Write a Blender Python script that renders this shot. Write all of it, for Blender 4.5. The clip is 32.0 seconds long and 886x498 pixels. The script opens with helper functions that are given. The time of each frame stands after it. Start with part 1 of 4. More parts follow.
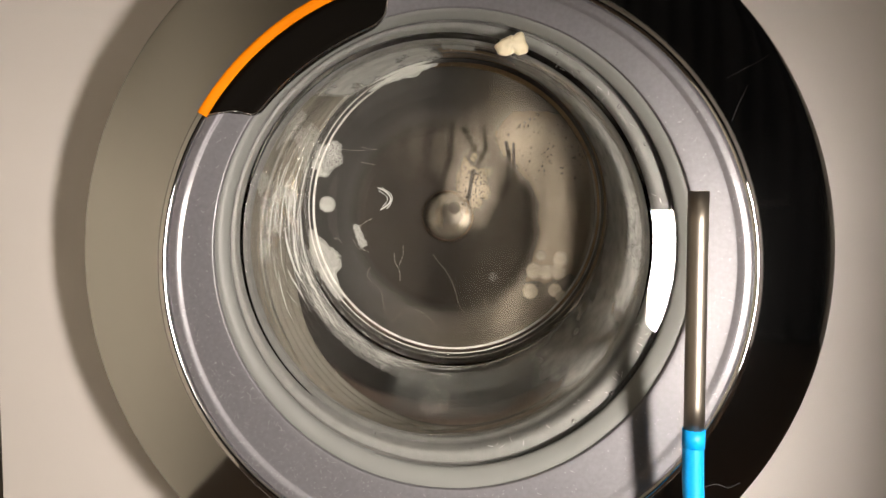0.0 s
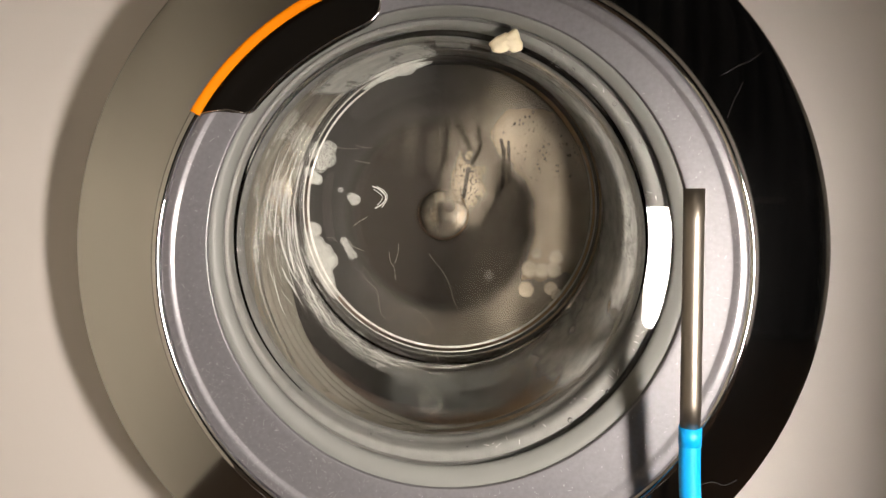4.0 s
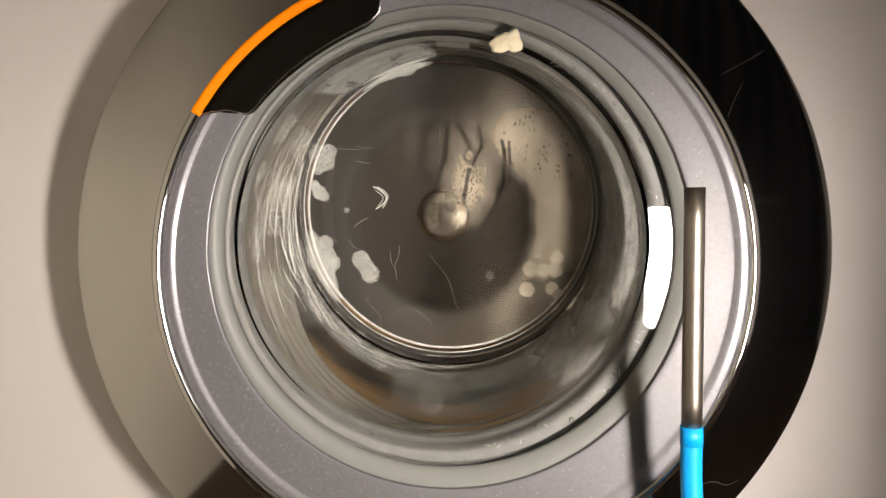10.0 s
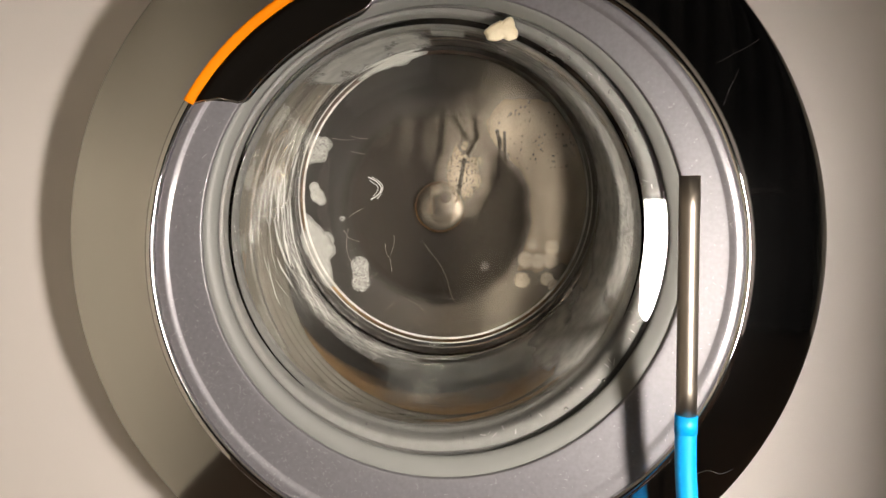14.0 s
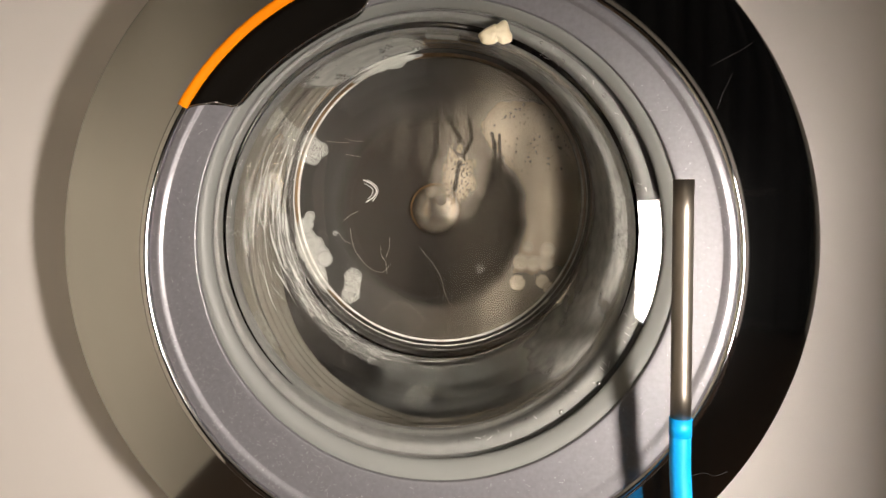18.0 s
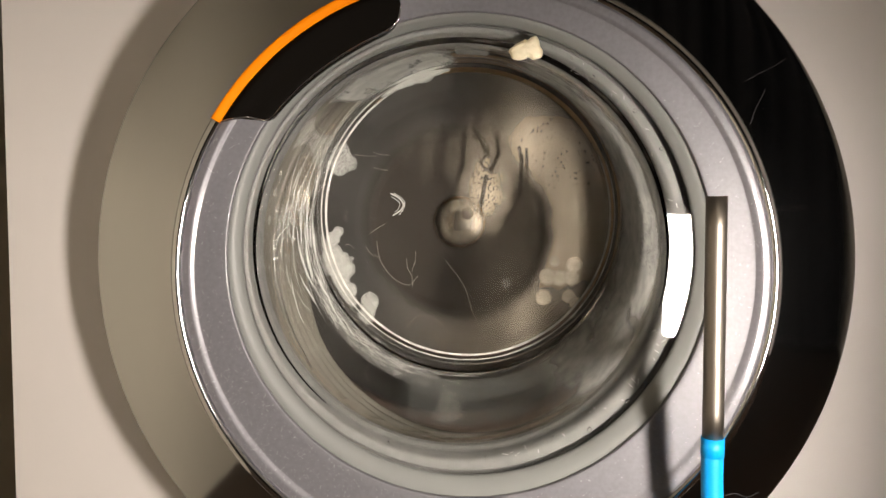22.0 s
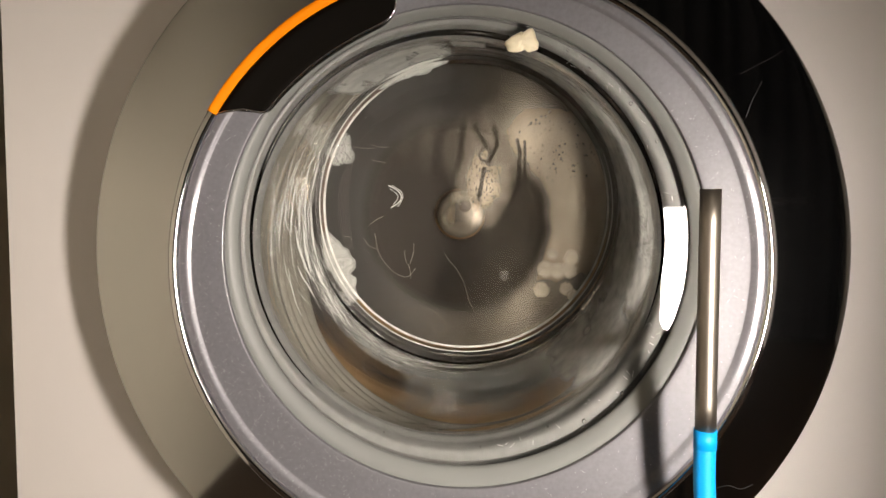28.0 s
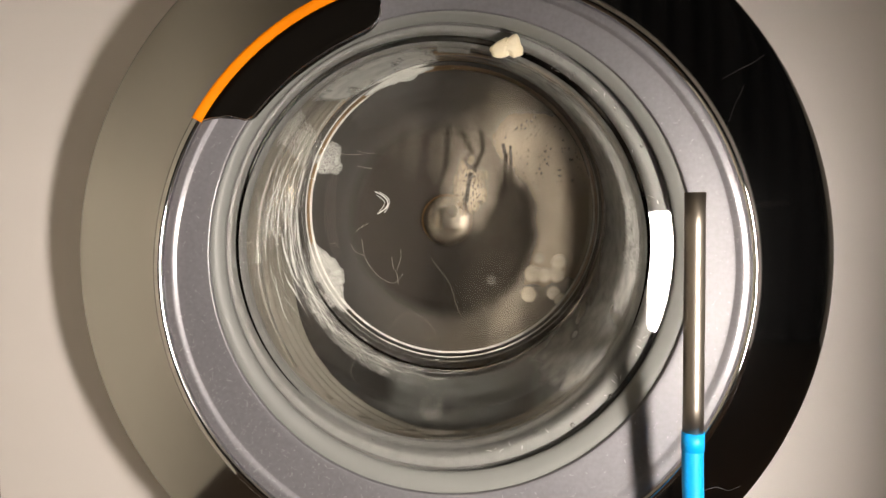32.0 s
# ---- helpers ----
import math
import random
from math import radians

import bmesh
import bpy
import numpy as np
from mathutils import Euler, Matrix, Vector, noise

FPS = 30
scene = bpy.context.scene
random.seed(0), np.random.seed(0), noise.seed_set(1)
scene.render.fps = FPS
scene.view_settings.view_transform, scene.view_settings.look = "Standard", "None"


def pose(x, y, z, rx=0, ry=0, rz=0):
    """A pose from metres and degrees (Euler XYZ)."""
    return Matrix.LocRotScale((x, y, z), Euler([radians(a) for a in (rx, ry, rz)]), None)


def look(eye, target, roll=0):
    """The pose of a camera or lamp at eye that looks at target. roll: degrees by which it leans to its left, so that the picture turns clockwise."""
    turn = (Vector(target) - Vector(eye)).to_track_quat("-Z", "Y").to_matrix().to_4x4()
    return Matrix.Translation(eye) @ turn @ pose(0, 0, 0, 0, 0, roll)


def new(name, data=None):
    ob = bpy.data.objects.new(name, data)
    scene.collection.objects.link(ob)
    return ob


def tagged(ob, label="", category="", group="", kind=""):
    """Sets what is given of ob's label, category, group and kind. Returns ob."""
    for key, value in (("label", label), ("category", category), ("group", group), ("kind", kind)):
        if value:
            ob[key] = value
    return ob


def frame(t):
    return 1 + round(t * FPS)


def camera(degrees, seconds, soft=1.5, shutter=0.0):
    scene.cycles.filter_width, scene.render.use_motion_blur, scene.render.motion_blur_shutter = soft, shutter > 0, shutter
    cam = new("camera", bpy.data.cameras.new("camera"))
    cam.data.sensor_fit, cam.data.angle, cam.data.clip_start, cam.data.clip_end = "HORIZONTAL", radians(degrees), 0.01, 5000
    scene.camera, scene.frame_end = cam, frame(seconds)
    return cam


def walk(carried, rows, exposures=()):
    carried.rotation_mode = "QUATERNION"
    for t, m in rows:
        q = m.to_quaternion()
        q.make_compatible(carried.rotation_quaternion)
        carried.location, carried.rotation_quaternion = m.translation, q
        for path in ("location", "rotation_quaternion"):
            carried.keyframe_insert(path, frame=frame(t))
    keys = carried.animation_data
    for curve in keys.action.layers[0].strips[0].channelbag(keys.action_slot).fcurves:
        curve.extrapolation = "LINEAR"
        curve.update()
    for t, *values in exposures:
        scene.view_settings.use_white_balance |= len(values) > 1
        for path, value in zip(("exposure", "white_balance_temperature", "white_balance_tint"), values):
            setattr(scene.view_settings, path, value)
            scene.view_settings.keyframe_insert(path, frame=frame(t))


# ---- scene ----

# ---- camera and its path ----
cam = camera(65.0, 32.0, shutter=0.5)
PATH = [
    (0, (0.006, -0.453, 0.472), (-0.058, 1.542, 0.349), 0.3),
    (0.5, (0.006, -0.453, 0.472), (-0.055, 1.543, 0.347), 0.2),
    (1, (0.007, -0.452, 0.471), (-0.054, 1.543, 0.346), 0.1),
    (1.5, (0.008, -0.452, 0.471), (-0.053, 1.543, 0.346), 0.1),
    (2, (0.005, -0.453, 0.472), (-0.05, 1.542, 0.35), 0.2),
    (2.5, (0.007, -0.452, 0.472), (-0.055, 1.543, 0.353), 0.1),
    (3, (0.008, -0.452, 0.471), (-0.055, 1.544, 0.354), 0.0),
    (3.5, (0.007, -0.451, 0.472), (-0.047, 1.544, 0.346), -0.0),
    (5.5, (0.006, -0.452, 0.472), (-0.051, 1.543, 0.343), 0.3),
    (6, (0.006, -0.452, 0.472), (-0.055, 1.543, 0.351), 0.3),
    (6.5, (0.006, -0.451, 0.471), (-0.054, 1.545, 0.356), 0.2),
    (7, (0.006, -0.451, 0.471), (-0.052, 1.544, 0.351), 0.2),
    (7.5, (0.006, -0.451, 0.471), (-0.05, 1.544, 0.344), 0.1),
    (8, (0.007, -0.451, 0.47), (-0.052, 1.544, 0.345), 0.1),
    (8.5, (0.006, -0.451, 0.472), (-0.048, 1.544, 0.345), 0.1),
    (9, (0.007, -0.451, 0.472), (-0.05, 1.544, 0.351), 0.1),
    (9.5, (0.007, -0.451, 0.471), (-0.049, 1.545, 0.353), -0.0),
    (10, (0.007, -0.451, 0.471), (-0.05, 1.544, 0.348), -0.1),
    (10.5, (0.006, -0.451, 0.47), (-0.042, 1.545, 0.343), -0.1),
    (11, (0.008, -0.451, 0.469), (-0.044, 1.545, 0.344), -0.1),
    (11.5, (0.007, -0.451, 0.47), (-0.041, 1.545, 0.342), -0.1),
    (12, (0.006, -0.451, 0.471), (-0.037, 1.545, 0.345), -0.1),
    (12.5, (0.007, -0.45, 0.471), (-0.036, 1.545, 0.342), -0.2),
    (13, (0.008, -0.45, 0.47), (-0.034, 1.545, 0.338), -0.2),
    (13.5, (0.007, -0.45, 0.47), (-0.035, 1.545, 0.33), -0.2),
    (14, (0.008, -0.45, 0.468), (-0.039, 1.545, 0.329), -0.1),
    (14.5, (0.006, -0.45, 0.469), (-0.03, 1.544, 0.328), -0.1),
    (16.5, (0.006, -0.45, 0.47), (-0.034, 1.544, 0.33), -0.1),
    (17, (0.008, -0.45, 0.469), (-0.035, 1.545, 0.331), -0.2),
    (17.5, (0.009, -0.45, 0.468), (-0.032, 1.545, 0.327), -0.2),
    (18, (0.009, -0.45, 0.47), (-0.028, 1.544, 0.331), -0.2),
    (18.5, (0.007, -0.45, 0.471), (-0.031, 1.545, 0.337), -0.2),
    (19, (0.008, -0.448, 0.469), (-0.046, 1.547, 0.331), -0.4),
    (19.5, (0.002, -0.445, 0.469), (-0.064, 1.549, 0.331), -0.1),
    (20, (0.003, -0.444, 0.471), (-0.066, 1.55, 0.34), 0.2),
    (20.5, (0.004, -0.445, 0.47), (-0.057, 1.55, 0.343), 0.3),
    (21, (0.0, -0.45, 0.469), (-0.078, 1.544, 0.347), 0.5),
    (21.5, (0.001, -0.451, 0.472), (-0.089, 1.544, 0.357), 0.4),
    (22, (0.003, -0.45, 0.472), (-0.087, 1.545, 0.365), 0.2),
    (22.5, (0.004, -0.45, 0.472), (-0.085, 1.545, 0.362), 0.1),
    (23, (0.007, -0.45, 0.471), (-0.091, 1.544, 0.358), -0.1),
    (23.5, (0.006, -0.451, 0.472), (-0.096, 1.543, 0.353), -0.1),
    (24, (0.006, -0.452, 0.472), (-0.104, 1.542, 0.361), -0.1),
    (24.5, (0.006, -0.451, 0.472), (-0.103, 1.542, 0.355), 0.1),
    (25, (0.007, -0.452, 0.471), (-0.108, 1.541, 0.351), 0.1),
    (25.5, (0.009, -0.451, 0.471), (-0.11, 1.541, 0.346), 0.1),
    (27.5, (0.008, -0.452, 0.471), (-0.1, 1.541, 0.344), 0.4),
    (28, (0.009, -0.451, 0.472), (-0.097, 1.542, 0.343), 0.3),
    (28.5, (0.009, -0.451, 0.471), (-0.086, 1.543, 0.34), 0.1),
    (29, (0.01, -0.451, 0.471), (-0.081, 1.543, 0.332), 0.1),
    (29.5, (0.009, -0.451, 0.471), (-0.07, 1.543, 0.337), 0.2),
    (30, (0.01, -0.451, 0.472), (-0.065, 1.544, 0.34), 0.1),
    (30.5, (0.009, -0.451, 0.472), (-0.06, 1.544, 0.348), 0.0),
    (31, (0.007, -0.452, 0.473), (-0.057, 1.544, 0.355), -0.1),
    (31.5, (0.007, -0.452, 0.474), (-0.056, 1.544, 0.361), -0.2),
    (32, (0.009, -0.451, 0.472), (-0.06, 1.544, 0.359), -0.2),
]
walk(cam, [(t, look(eye, target, roll)) for t, eye, target, roll in PATH])

# ---- world and exposure ----
scene.view_settings.exposure = 0.0
world = bpy.data.worlds.new("room_world")
scene.world = world
world.use_nodes = True
world.node_tree.nodes["Background"].inputs["Color"].default_value = (1.0, 0.86, 0.7, 1)
world.node_tree.nodes["Background"].inputs["Strength"].default_value = 0.02
TUBE_POWER = 244.0
FILL_POWER = 12.0


# ---- materials ----
def material(name, base, rough=0.5, metal=0.0, var=0.12, scale=40.0, bump=0.0, bump_scale=300.0, coat=0.0, ior=1.5,
             trans=0.0, emit=None, strength=0.0, alpha=1.0, rough_var=0.1, stretch=(1, 1, 1), coat_rough=0.05):
    """A principled surface with colour variation, roughness variation and fine relief."""
    m = bpy.data.materials.new(name)
    m.use_nodes = True
    nt = m.node_tree
    p = nt.nodes["Principled BSDF"]
    tc = nt.nodes.new("ShaderNodeTexCoord")
    mp = nt.nodes.new("ShaderNodeMapping")
    mp.inputs["Scale"].default_value = stretch
    nt.links.new(tc.outputs["Object"], mp.inputs["Vector"])
    n1 = nt.nodes.new("ShaderNodeTexNoise")
    n1.inputs["Scale"].default_value = scale
    n1.inputs["Detail"].default_value = 6
    nt.links.new(mp.outputs["Vector"], n1.inputs["Vector"])
    ramp = nt.nodes.new("ShaderNodeMix")
    ramp.data_type = "RGBA"
    ramp.inputs["A"].default_value = (*[c * (1 - var) for c in base], 1)
    ramp.inputs["B"].default_value = (*[min(1, c * (1 + var)) for c in base], 1)
    nt.links.new(n1.outputs["Fac"], ramp.inputs["Factor"])
    nt.links.new(ramp.outputs["Result"], p.inputs["Base Color"])
    mr = nt.nodes.new("ShaderNodeMapRange")
    mr.inputs["To Min"].default_value = max(0.0, rough * (1 - rough_var))
    mr.inputs["To Max"].default_value = min(1.0, rough * (1 + rough_var))
    nt.links.new(n1.outputs["Fac"], mr.inputs["Value"])
    nt.links.new(mr.outputs["Result"], p.inputs["Roughness"])
    p.inputs["Metallic"].default_value = metal
    p.inputs["IOR"].default_value = ior
    p.inputs["Coat Weight"].default_value = coat
    p.inputs["Coat Roughness"].default_value = coat_rough
    p.inputs["Transmission Weight"].default_value = trans
    p.inputs["Alpha"].default_value = alpha
    if bump > 0:
        n2 = nt.nodes.new("ShaderNodeTexNoise")
        n2.inputs["Scale"].default_value = bump_scale
        n2.inputs["Detail"].default_value = 4
        nt.links.new(mp.outputs["Vector"], n2.inputs["Vector"])
        b = nt.nodes.new("ShaderNodeBump")
        b.inputs["Strength"].default_value = bump
        b.inputs["Distance"].default_value = 0.001
        nt.links.new(n2.outputs["Fac"], b.inputs["Height"])
        nt.links.new(b.outputs["Normal"], p.inputs["Normal"])
    if emit:
        p.inputs["Emission Color"].default_value = (*emit, 1)
        p.inputs["Emission Strength"].default_value = strength
    return m


def clear_glass(name, tint, rough=0.0, bump=0.0):
    """Clear glass with slight waviness."""
    m = bpy.data.materials.new(name)
    m.use_nodes = True
    nt = m.node_tree
    p = nt.nodes["Principled BSDF"]
    p.inputs["Base Color"].default_value = (*tint, 1)
    p.inputs["Transmission Weight"].default_value = 1.0
    p.inputs["Roughness"].default_value = rough
    p.inputs["IOR"].default_value = 1.5
    if bump > 0:
        tc = nt.nodes.new("ShaderNodeTexCoord")
        n = nt.nodes.new("ShaderNodeTexNoise")
        n.inputs["Scale"].default_value = 25
        n.inputs["Detail"].default_value = 2
        nt.links.new(tc.outputs["Object"], n.inputs["Vector"])
        b = nt.nodes.new("ShaderNodeBump")
        b.inputs["Strength"].default_value = bump
        b.inputs["Distance"].default_value = 0.002
        nt.links.new(n.outputs["Fac"], b.inputs["Height"])
        nt.links.new(b.outputs["Normal"], p.inputs["Normal"])
    return m


PANEL = material("white_enamel", (0.72, 0.68, 0.655), rough=0.35, var=0.03, scale=12, bump=0.05, bump_scale=900, coat=0.2)
BEZEL = material("gloss_black_plastic", (0.001, 0.001, 0.001), rough=0.06, var=0.3, scale=60, ior=6.5, bump=0.006, bump_scale=40)
SATIN = material("satin_silver_plastic", (0.18, 0.176, 0.191), rough=0.42, metal=0.32, var=0.22, scale=420, bump=0.05, bump_scale=2500, coat=1.0, coat_rough=0.085)
FRAME = material("pale_grey_plastic", (0.195, 0.199, 0.19), rough=0.46, var=0.06, scale=50, bump=0.03)
LEDGE = material("dull_grey_plastic", (0.10, 0.099, 0.092), rough=0.55, var=0.15, scale=60, bump=0.03)
CHROME = material("chrome", (0.75, 0.75, 0.76), rough=0.06, metal=1.0, var=0.05, scale=80)
HANDLE = material("dark_handle_plastic", (0.004, 0.003, 0.002), rough=0.6, var=0.2, scale=70, bump=0.05, ior=1.12)
ORANGE = material("orange_plastic", (1.0, 0.27, 0.0), rough=0.6, ior=1.2, var=0.04, scale=60)
GLASS = clear_glass("door_glass", (0.985, 0.987, 0.981), bump=0.015)
ROOTCOAT = material("grey_root_coat", (0.17, 0.17, 0.16), rough=0.5, var=0.3, scale=160)
RUBBER = material("grey_rubber", (0.15, 0.14, 0.115), rough=0.2, var=0.15, scale=50, bump=0.12, bump_scale=120, coat=1.0)
TUBMAT = material("dark_tub_plastic", (0.05, 0.05, 0.05), rough=0.5, var=0.2)
HUB = material("polished_hub", (0.92, 0.82, 0.68), rough=0.16, metal=1.0, var=0.1, scale=40)
STEEL = material("brushed_steel", (0.27, 0.24, 0.205), rough=0.42, metal=1.0, var=0.1, scale=60, stretch=(30, 30, 1))
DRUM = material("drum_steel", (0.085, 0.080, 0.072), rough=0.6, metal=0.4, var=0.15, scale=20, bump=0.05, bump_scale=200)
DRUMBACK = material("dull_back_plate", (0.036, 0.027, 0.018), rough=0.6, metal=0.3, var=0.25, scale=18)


def lighter_towards_rim(m, colour):
    """Blends the plate's colour into a lighter one towards its rim."""
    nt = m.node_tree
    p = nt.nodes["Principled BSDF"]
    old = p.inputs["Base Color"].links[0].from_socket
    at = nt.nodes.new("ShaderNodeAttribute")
    at.attribute_name = "rim_tone"
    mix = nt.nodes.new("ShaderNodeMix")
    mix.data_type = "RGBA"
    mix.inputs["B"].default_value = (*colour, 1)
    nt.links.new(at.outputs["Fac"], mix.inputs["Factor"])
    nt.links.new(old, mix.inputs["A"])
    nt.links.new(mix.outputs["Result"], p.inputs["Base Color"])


lighter_towards_rim(DRUMBACK, (0.085, 0.080, 0.072))
BLUE = material("blue_rubber", (0.0, 0.33, 0.83), rough=0.45, var=0.05, scale=80, bump=0.03)
WALL = material("cream_wall", (0.64, 0.61, 0.57), rough=0.6, var=0.05, scale=6, bump=0.05)
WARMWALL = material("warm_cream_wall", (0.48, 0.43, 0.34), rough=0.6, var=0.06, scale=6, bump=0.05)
# near-black puts the unlit room that the door reflects into the colour
DARKROOM = material("dark_room_tone", (0.0025, 0.0024, 0.0024), rough=0.7, var=0.2, scale=5)
FLOORMAT = material("brown_floor", (0.026, 0.012, 0.004), rough=0.5, var=0.25, scale=14, stretch=(6, 1, 1), bump=0.1)
TUBE = material("lamp_diffuser", (0.9, 0.9, 0.9), rough=0.5, var=0, emit=(1.0, 0.895, 0.80), strength=TUBE_POWER)
FILLGLOW = material("fill_diffuser", (0.9, 0.9, 0.9), rough=0.5, var=0, emit=(1.0, 0.88, 0.72), strength=FILL_POWER)
BLACKMETAL = material("black_metal", (0.02, 0.02, 0.02), rough=0.4, var=0.2)
DARKCLOTH = material("dark_curtain", (0.014, 0.0145, 0.018), rough=0.9, var=0.3, scale=20, bump=0.4)
CLOTHBROWN = material("brown_cloth", (0.40, 0.26, 0.13), rough=0.9, var=0.3, scale=30, bump=0.6, bump_scale=120)
CLOTHGREY = material("grey_cloth", (0.12, 0.12, 0.115), rough=0.9, var=0.3, scale=30, bump=0.6, bump_scale=120)
CLOTHPINK = material("dusty_pink_cloth", (0.30, 0.23, 0.19), rough=0.9, var=0.3, scale=30, bump=0.6, bump_scale=120)


# ---- mesh helpers ----
def mesh_object(name, bm, mat, smooth=True):
    bmesh.ops.recalc_face_normals(bm, faces=bm.faces)
    me = bpy.data.meshes.new(name)
    bm.to_mesh(me)
    bm.free()
    if smooth:
        me.shade_smooth()
    if mat:
        me.materials.append(mat)
    return new(name, me)


def part(name, bm, mat, parent, label="", smooth=True):
    ob = mesh_object(name, bm, mat, smooth)
    ob.parent = parent
    if label:
        tagged(ob, label)
    return ob


def lathe(rings, seg=128, close_first=False, close_last=False, loop=False, a0=0.0, a1=360.0):
    """Rings (r, y, cx, cz) joined round the y axis; a fifth number stretches a ring upright."""
    bm = bmesh.new()
    full = abs(a1 - a0) >= 359.9
    n = seg if full else seg + 1
    rows = []
    for r, y, cx, cz, *tall in rings:
        row = []
        k = tall[0] if tall else 1.0
        for i in range(n):
            a = radians(a0 + (a1 - a0) * i / seg)
            row.append(bm.verts.new((cx + r * math.cos(a), y, cz + k * r * math.sin(a))))
        rows.append(row)
    pairs = list(zip(rows, rows[1:]))
    if loop:
        pairs.append((rows[-1], rows[0]))
    for a, b in pairs:
        for i in range(n if full else n - 1):
            j = (i + 1) % n
            bm.faces.new((a[i], a[j], b[j], b[i]))
    if close_first:
        bm.faces.new(rows[0])
    if close_last:
        bm.faces.new(rows[-1])
    if loop and not full:
        bm.faces.new([r[0] for r in rows])
        bm.faces.new([r[-1] for r in rows])
    return bm


def spline(rings, steps=6):
    """Smooths a list of rings by Catmull-Rom."""
    out = []
    pts = [rings[0]] + list(rings) + [rings[-1]]
    for k in range(1, len(pts) - 2):
        p0, p1, p2, p3 = (np.array(p, float) for p in pts[k - 1:k + 3])
        for s in range(steps):
            t = s / steps
            out.append(tuple(0.5 * (2 * p1 + (p2 - p0) * t + (2 * p0 - 5 * p1 + 4 * p2 - p3) * t * t + (3 * p1 - p0 - 3 * p2 + p3) * t ** 3)))
    out.append(tuple(rings[-1]))
    return out


def box(x0, x1, y0, y1, z0, z1, bevel=0.0):
    bm = bmesh.new()
    bmesh.ops.create_cube(bm, size=1)
    bmesh.ops.scale(bm, vec=(x1 - x0, y1 - y0, z1 - z0), verts=bm.verts)
    bmesh.ops.translate(bm, vec=((x0 + x1) / 2, (y0 + y1) / 2, (z0 + z1) / 2), verts=bm.verts)
    if bevel:
        bmesh.ops.bevel(bm, geom=bm.edges, offset=bevel, segments=3, affect="EDGES", profile=0.5)
    return bm


def sweep(points, radius, seg=16, caps=True):
    """A round tube along points."""
    bm = bmesh.new()
    pts = [Vector(p) for p in points]
    rows = []
    ref = Vector((0, 1, 0))
    for i, p in enumerate(pts):
        d = (pts[min(i + 1, len(pts) - 1)] - pts[max(i - 1, 0)]).normalized()
        if abs(d.dot(ref)) > 0.95:
            ref = Vector((1, 0, 0))
        u = d.cross(ref).normalized()
        v = d.cross(u).normalized()
        rr = radius[i] if isinstance(radius, (list, tuple)) else radius
        rows.append([bm.verts.new(p + rr * (math.cos(2 * math.pi * k / seg) * u + math.sin(2 * math.pi * k / seg) * v)) for k in range(seg)])
    for a, b in zip(rows, rows[1:]):
        for k in range(seg):
            j = (k + 1) % seg
            bm.faces.new((a[k], a[j], b[j], b[k]))
    if caps:
        bm.faces.new(rows[0])
        bm.faces.new(rows[-1])
    return bm


# ---- room ----
floor = tagged(mesh_object("floor", box(-0.6, 1.4, -2.5, 0.8, -0.1, 0.0), FLOORMAT, False), "brown wooden floor under the washing machine", "floor", kind="structure")
ceiling = tagged(mesh_object("ceiling", box(-0.6, 1.4, -2.5, 0.8, 2.4, 2.5), WALL, False), "plain cream ceiling", "ceiling", kind="structure")
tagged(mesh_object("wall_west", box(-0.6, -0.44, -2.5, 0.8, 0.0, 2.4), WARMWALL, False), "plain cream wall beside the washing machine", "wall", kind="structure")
tagged(mesh_object("wall_north", box(-0.44, 1.3, 0.7, 0.8, 0.0, 2.4), WALL, False), "plain cream wall behind the washing machine", "wall", kind="structure")
tagged(mesh_object("wall_east", box(1.3, 1.4, -2.5, 0.8, 0.0, 2.4), WALL, False), "plain cream wall of the room", "wall", kind="structure")
# unseen wall, split in tone for what the door's ring and surround reflect
tagged(mesh_object("wall_south", box(-0.44, 1.3, -2.5, -2.4, 1.5, 2.4), WALL, False), "plain cream upper wall facing the machine", "wall", kind="structure")
tagged(mesh_object("wall_south_lower", box(-0.44, 1.3, -2.5, -2.4, 0.0, 1.5), DARKROOM, False), "near-black lower wall, an unseen stand-in for the dark room", "wall", kind="structure")

def curtain():
    """A dark curtain hanging in soft folds."""
    bm = bmesh.new()
    front, back = [], []
    for i in range(121):
        u = i / 120
        f = 0.035 * math.sin(u * 60) + 0.02 * math.sin(u * 23 + 1)
        x, y = 0.55 + 0.72 * u, -2.3 + 0.35 * u + f
        for lst, dy in ((front, 0.0), (back, -0.004)):
            lst.append([bm.verts.new((x, y + dy, z)) for z in (0.02, 1.48)])
    for i in range(120):
        for lst in (front, back):
            bm.faces.new((lst[i][0], lst[i + 1][0], lst[i + 1][1], lst[i][1]))
    return tagged(mesh_object("curtain", bm, DARKCLOTH), "dark grey curtain hanging in folds", "curtain")


curtain()

# ---- washing machine ----
ZC = 0.44
machine = new("washing_machine")
tagged(machine, "white front-loading washing machine with a black and silver door, spinning", "washing machine")


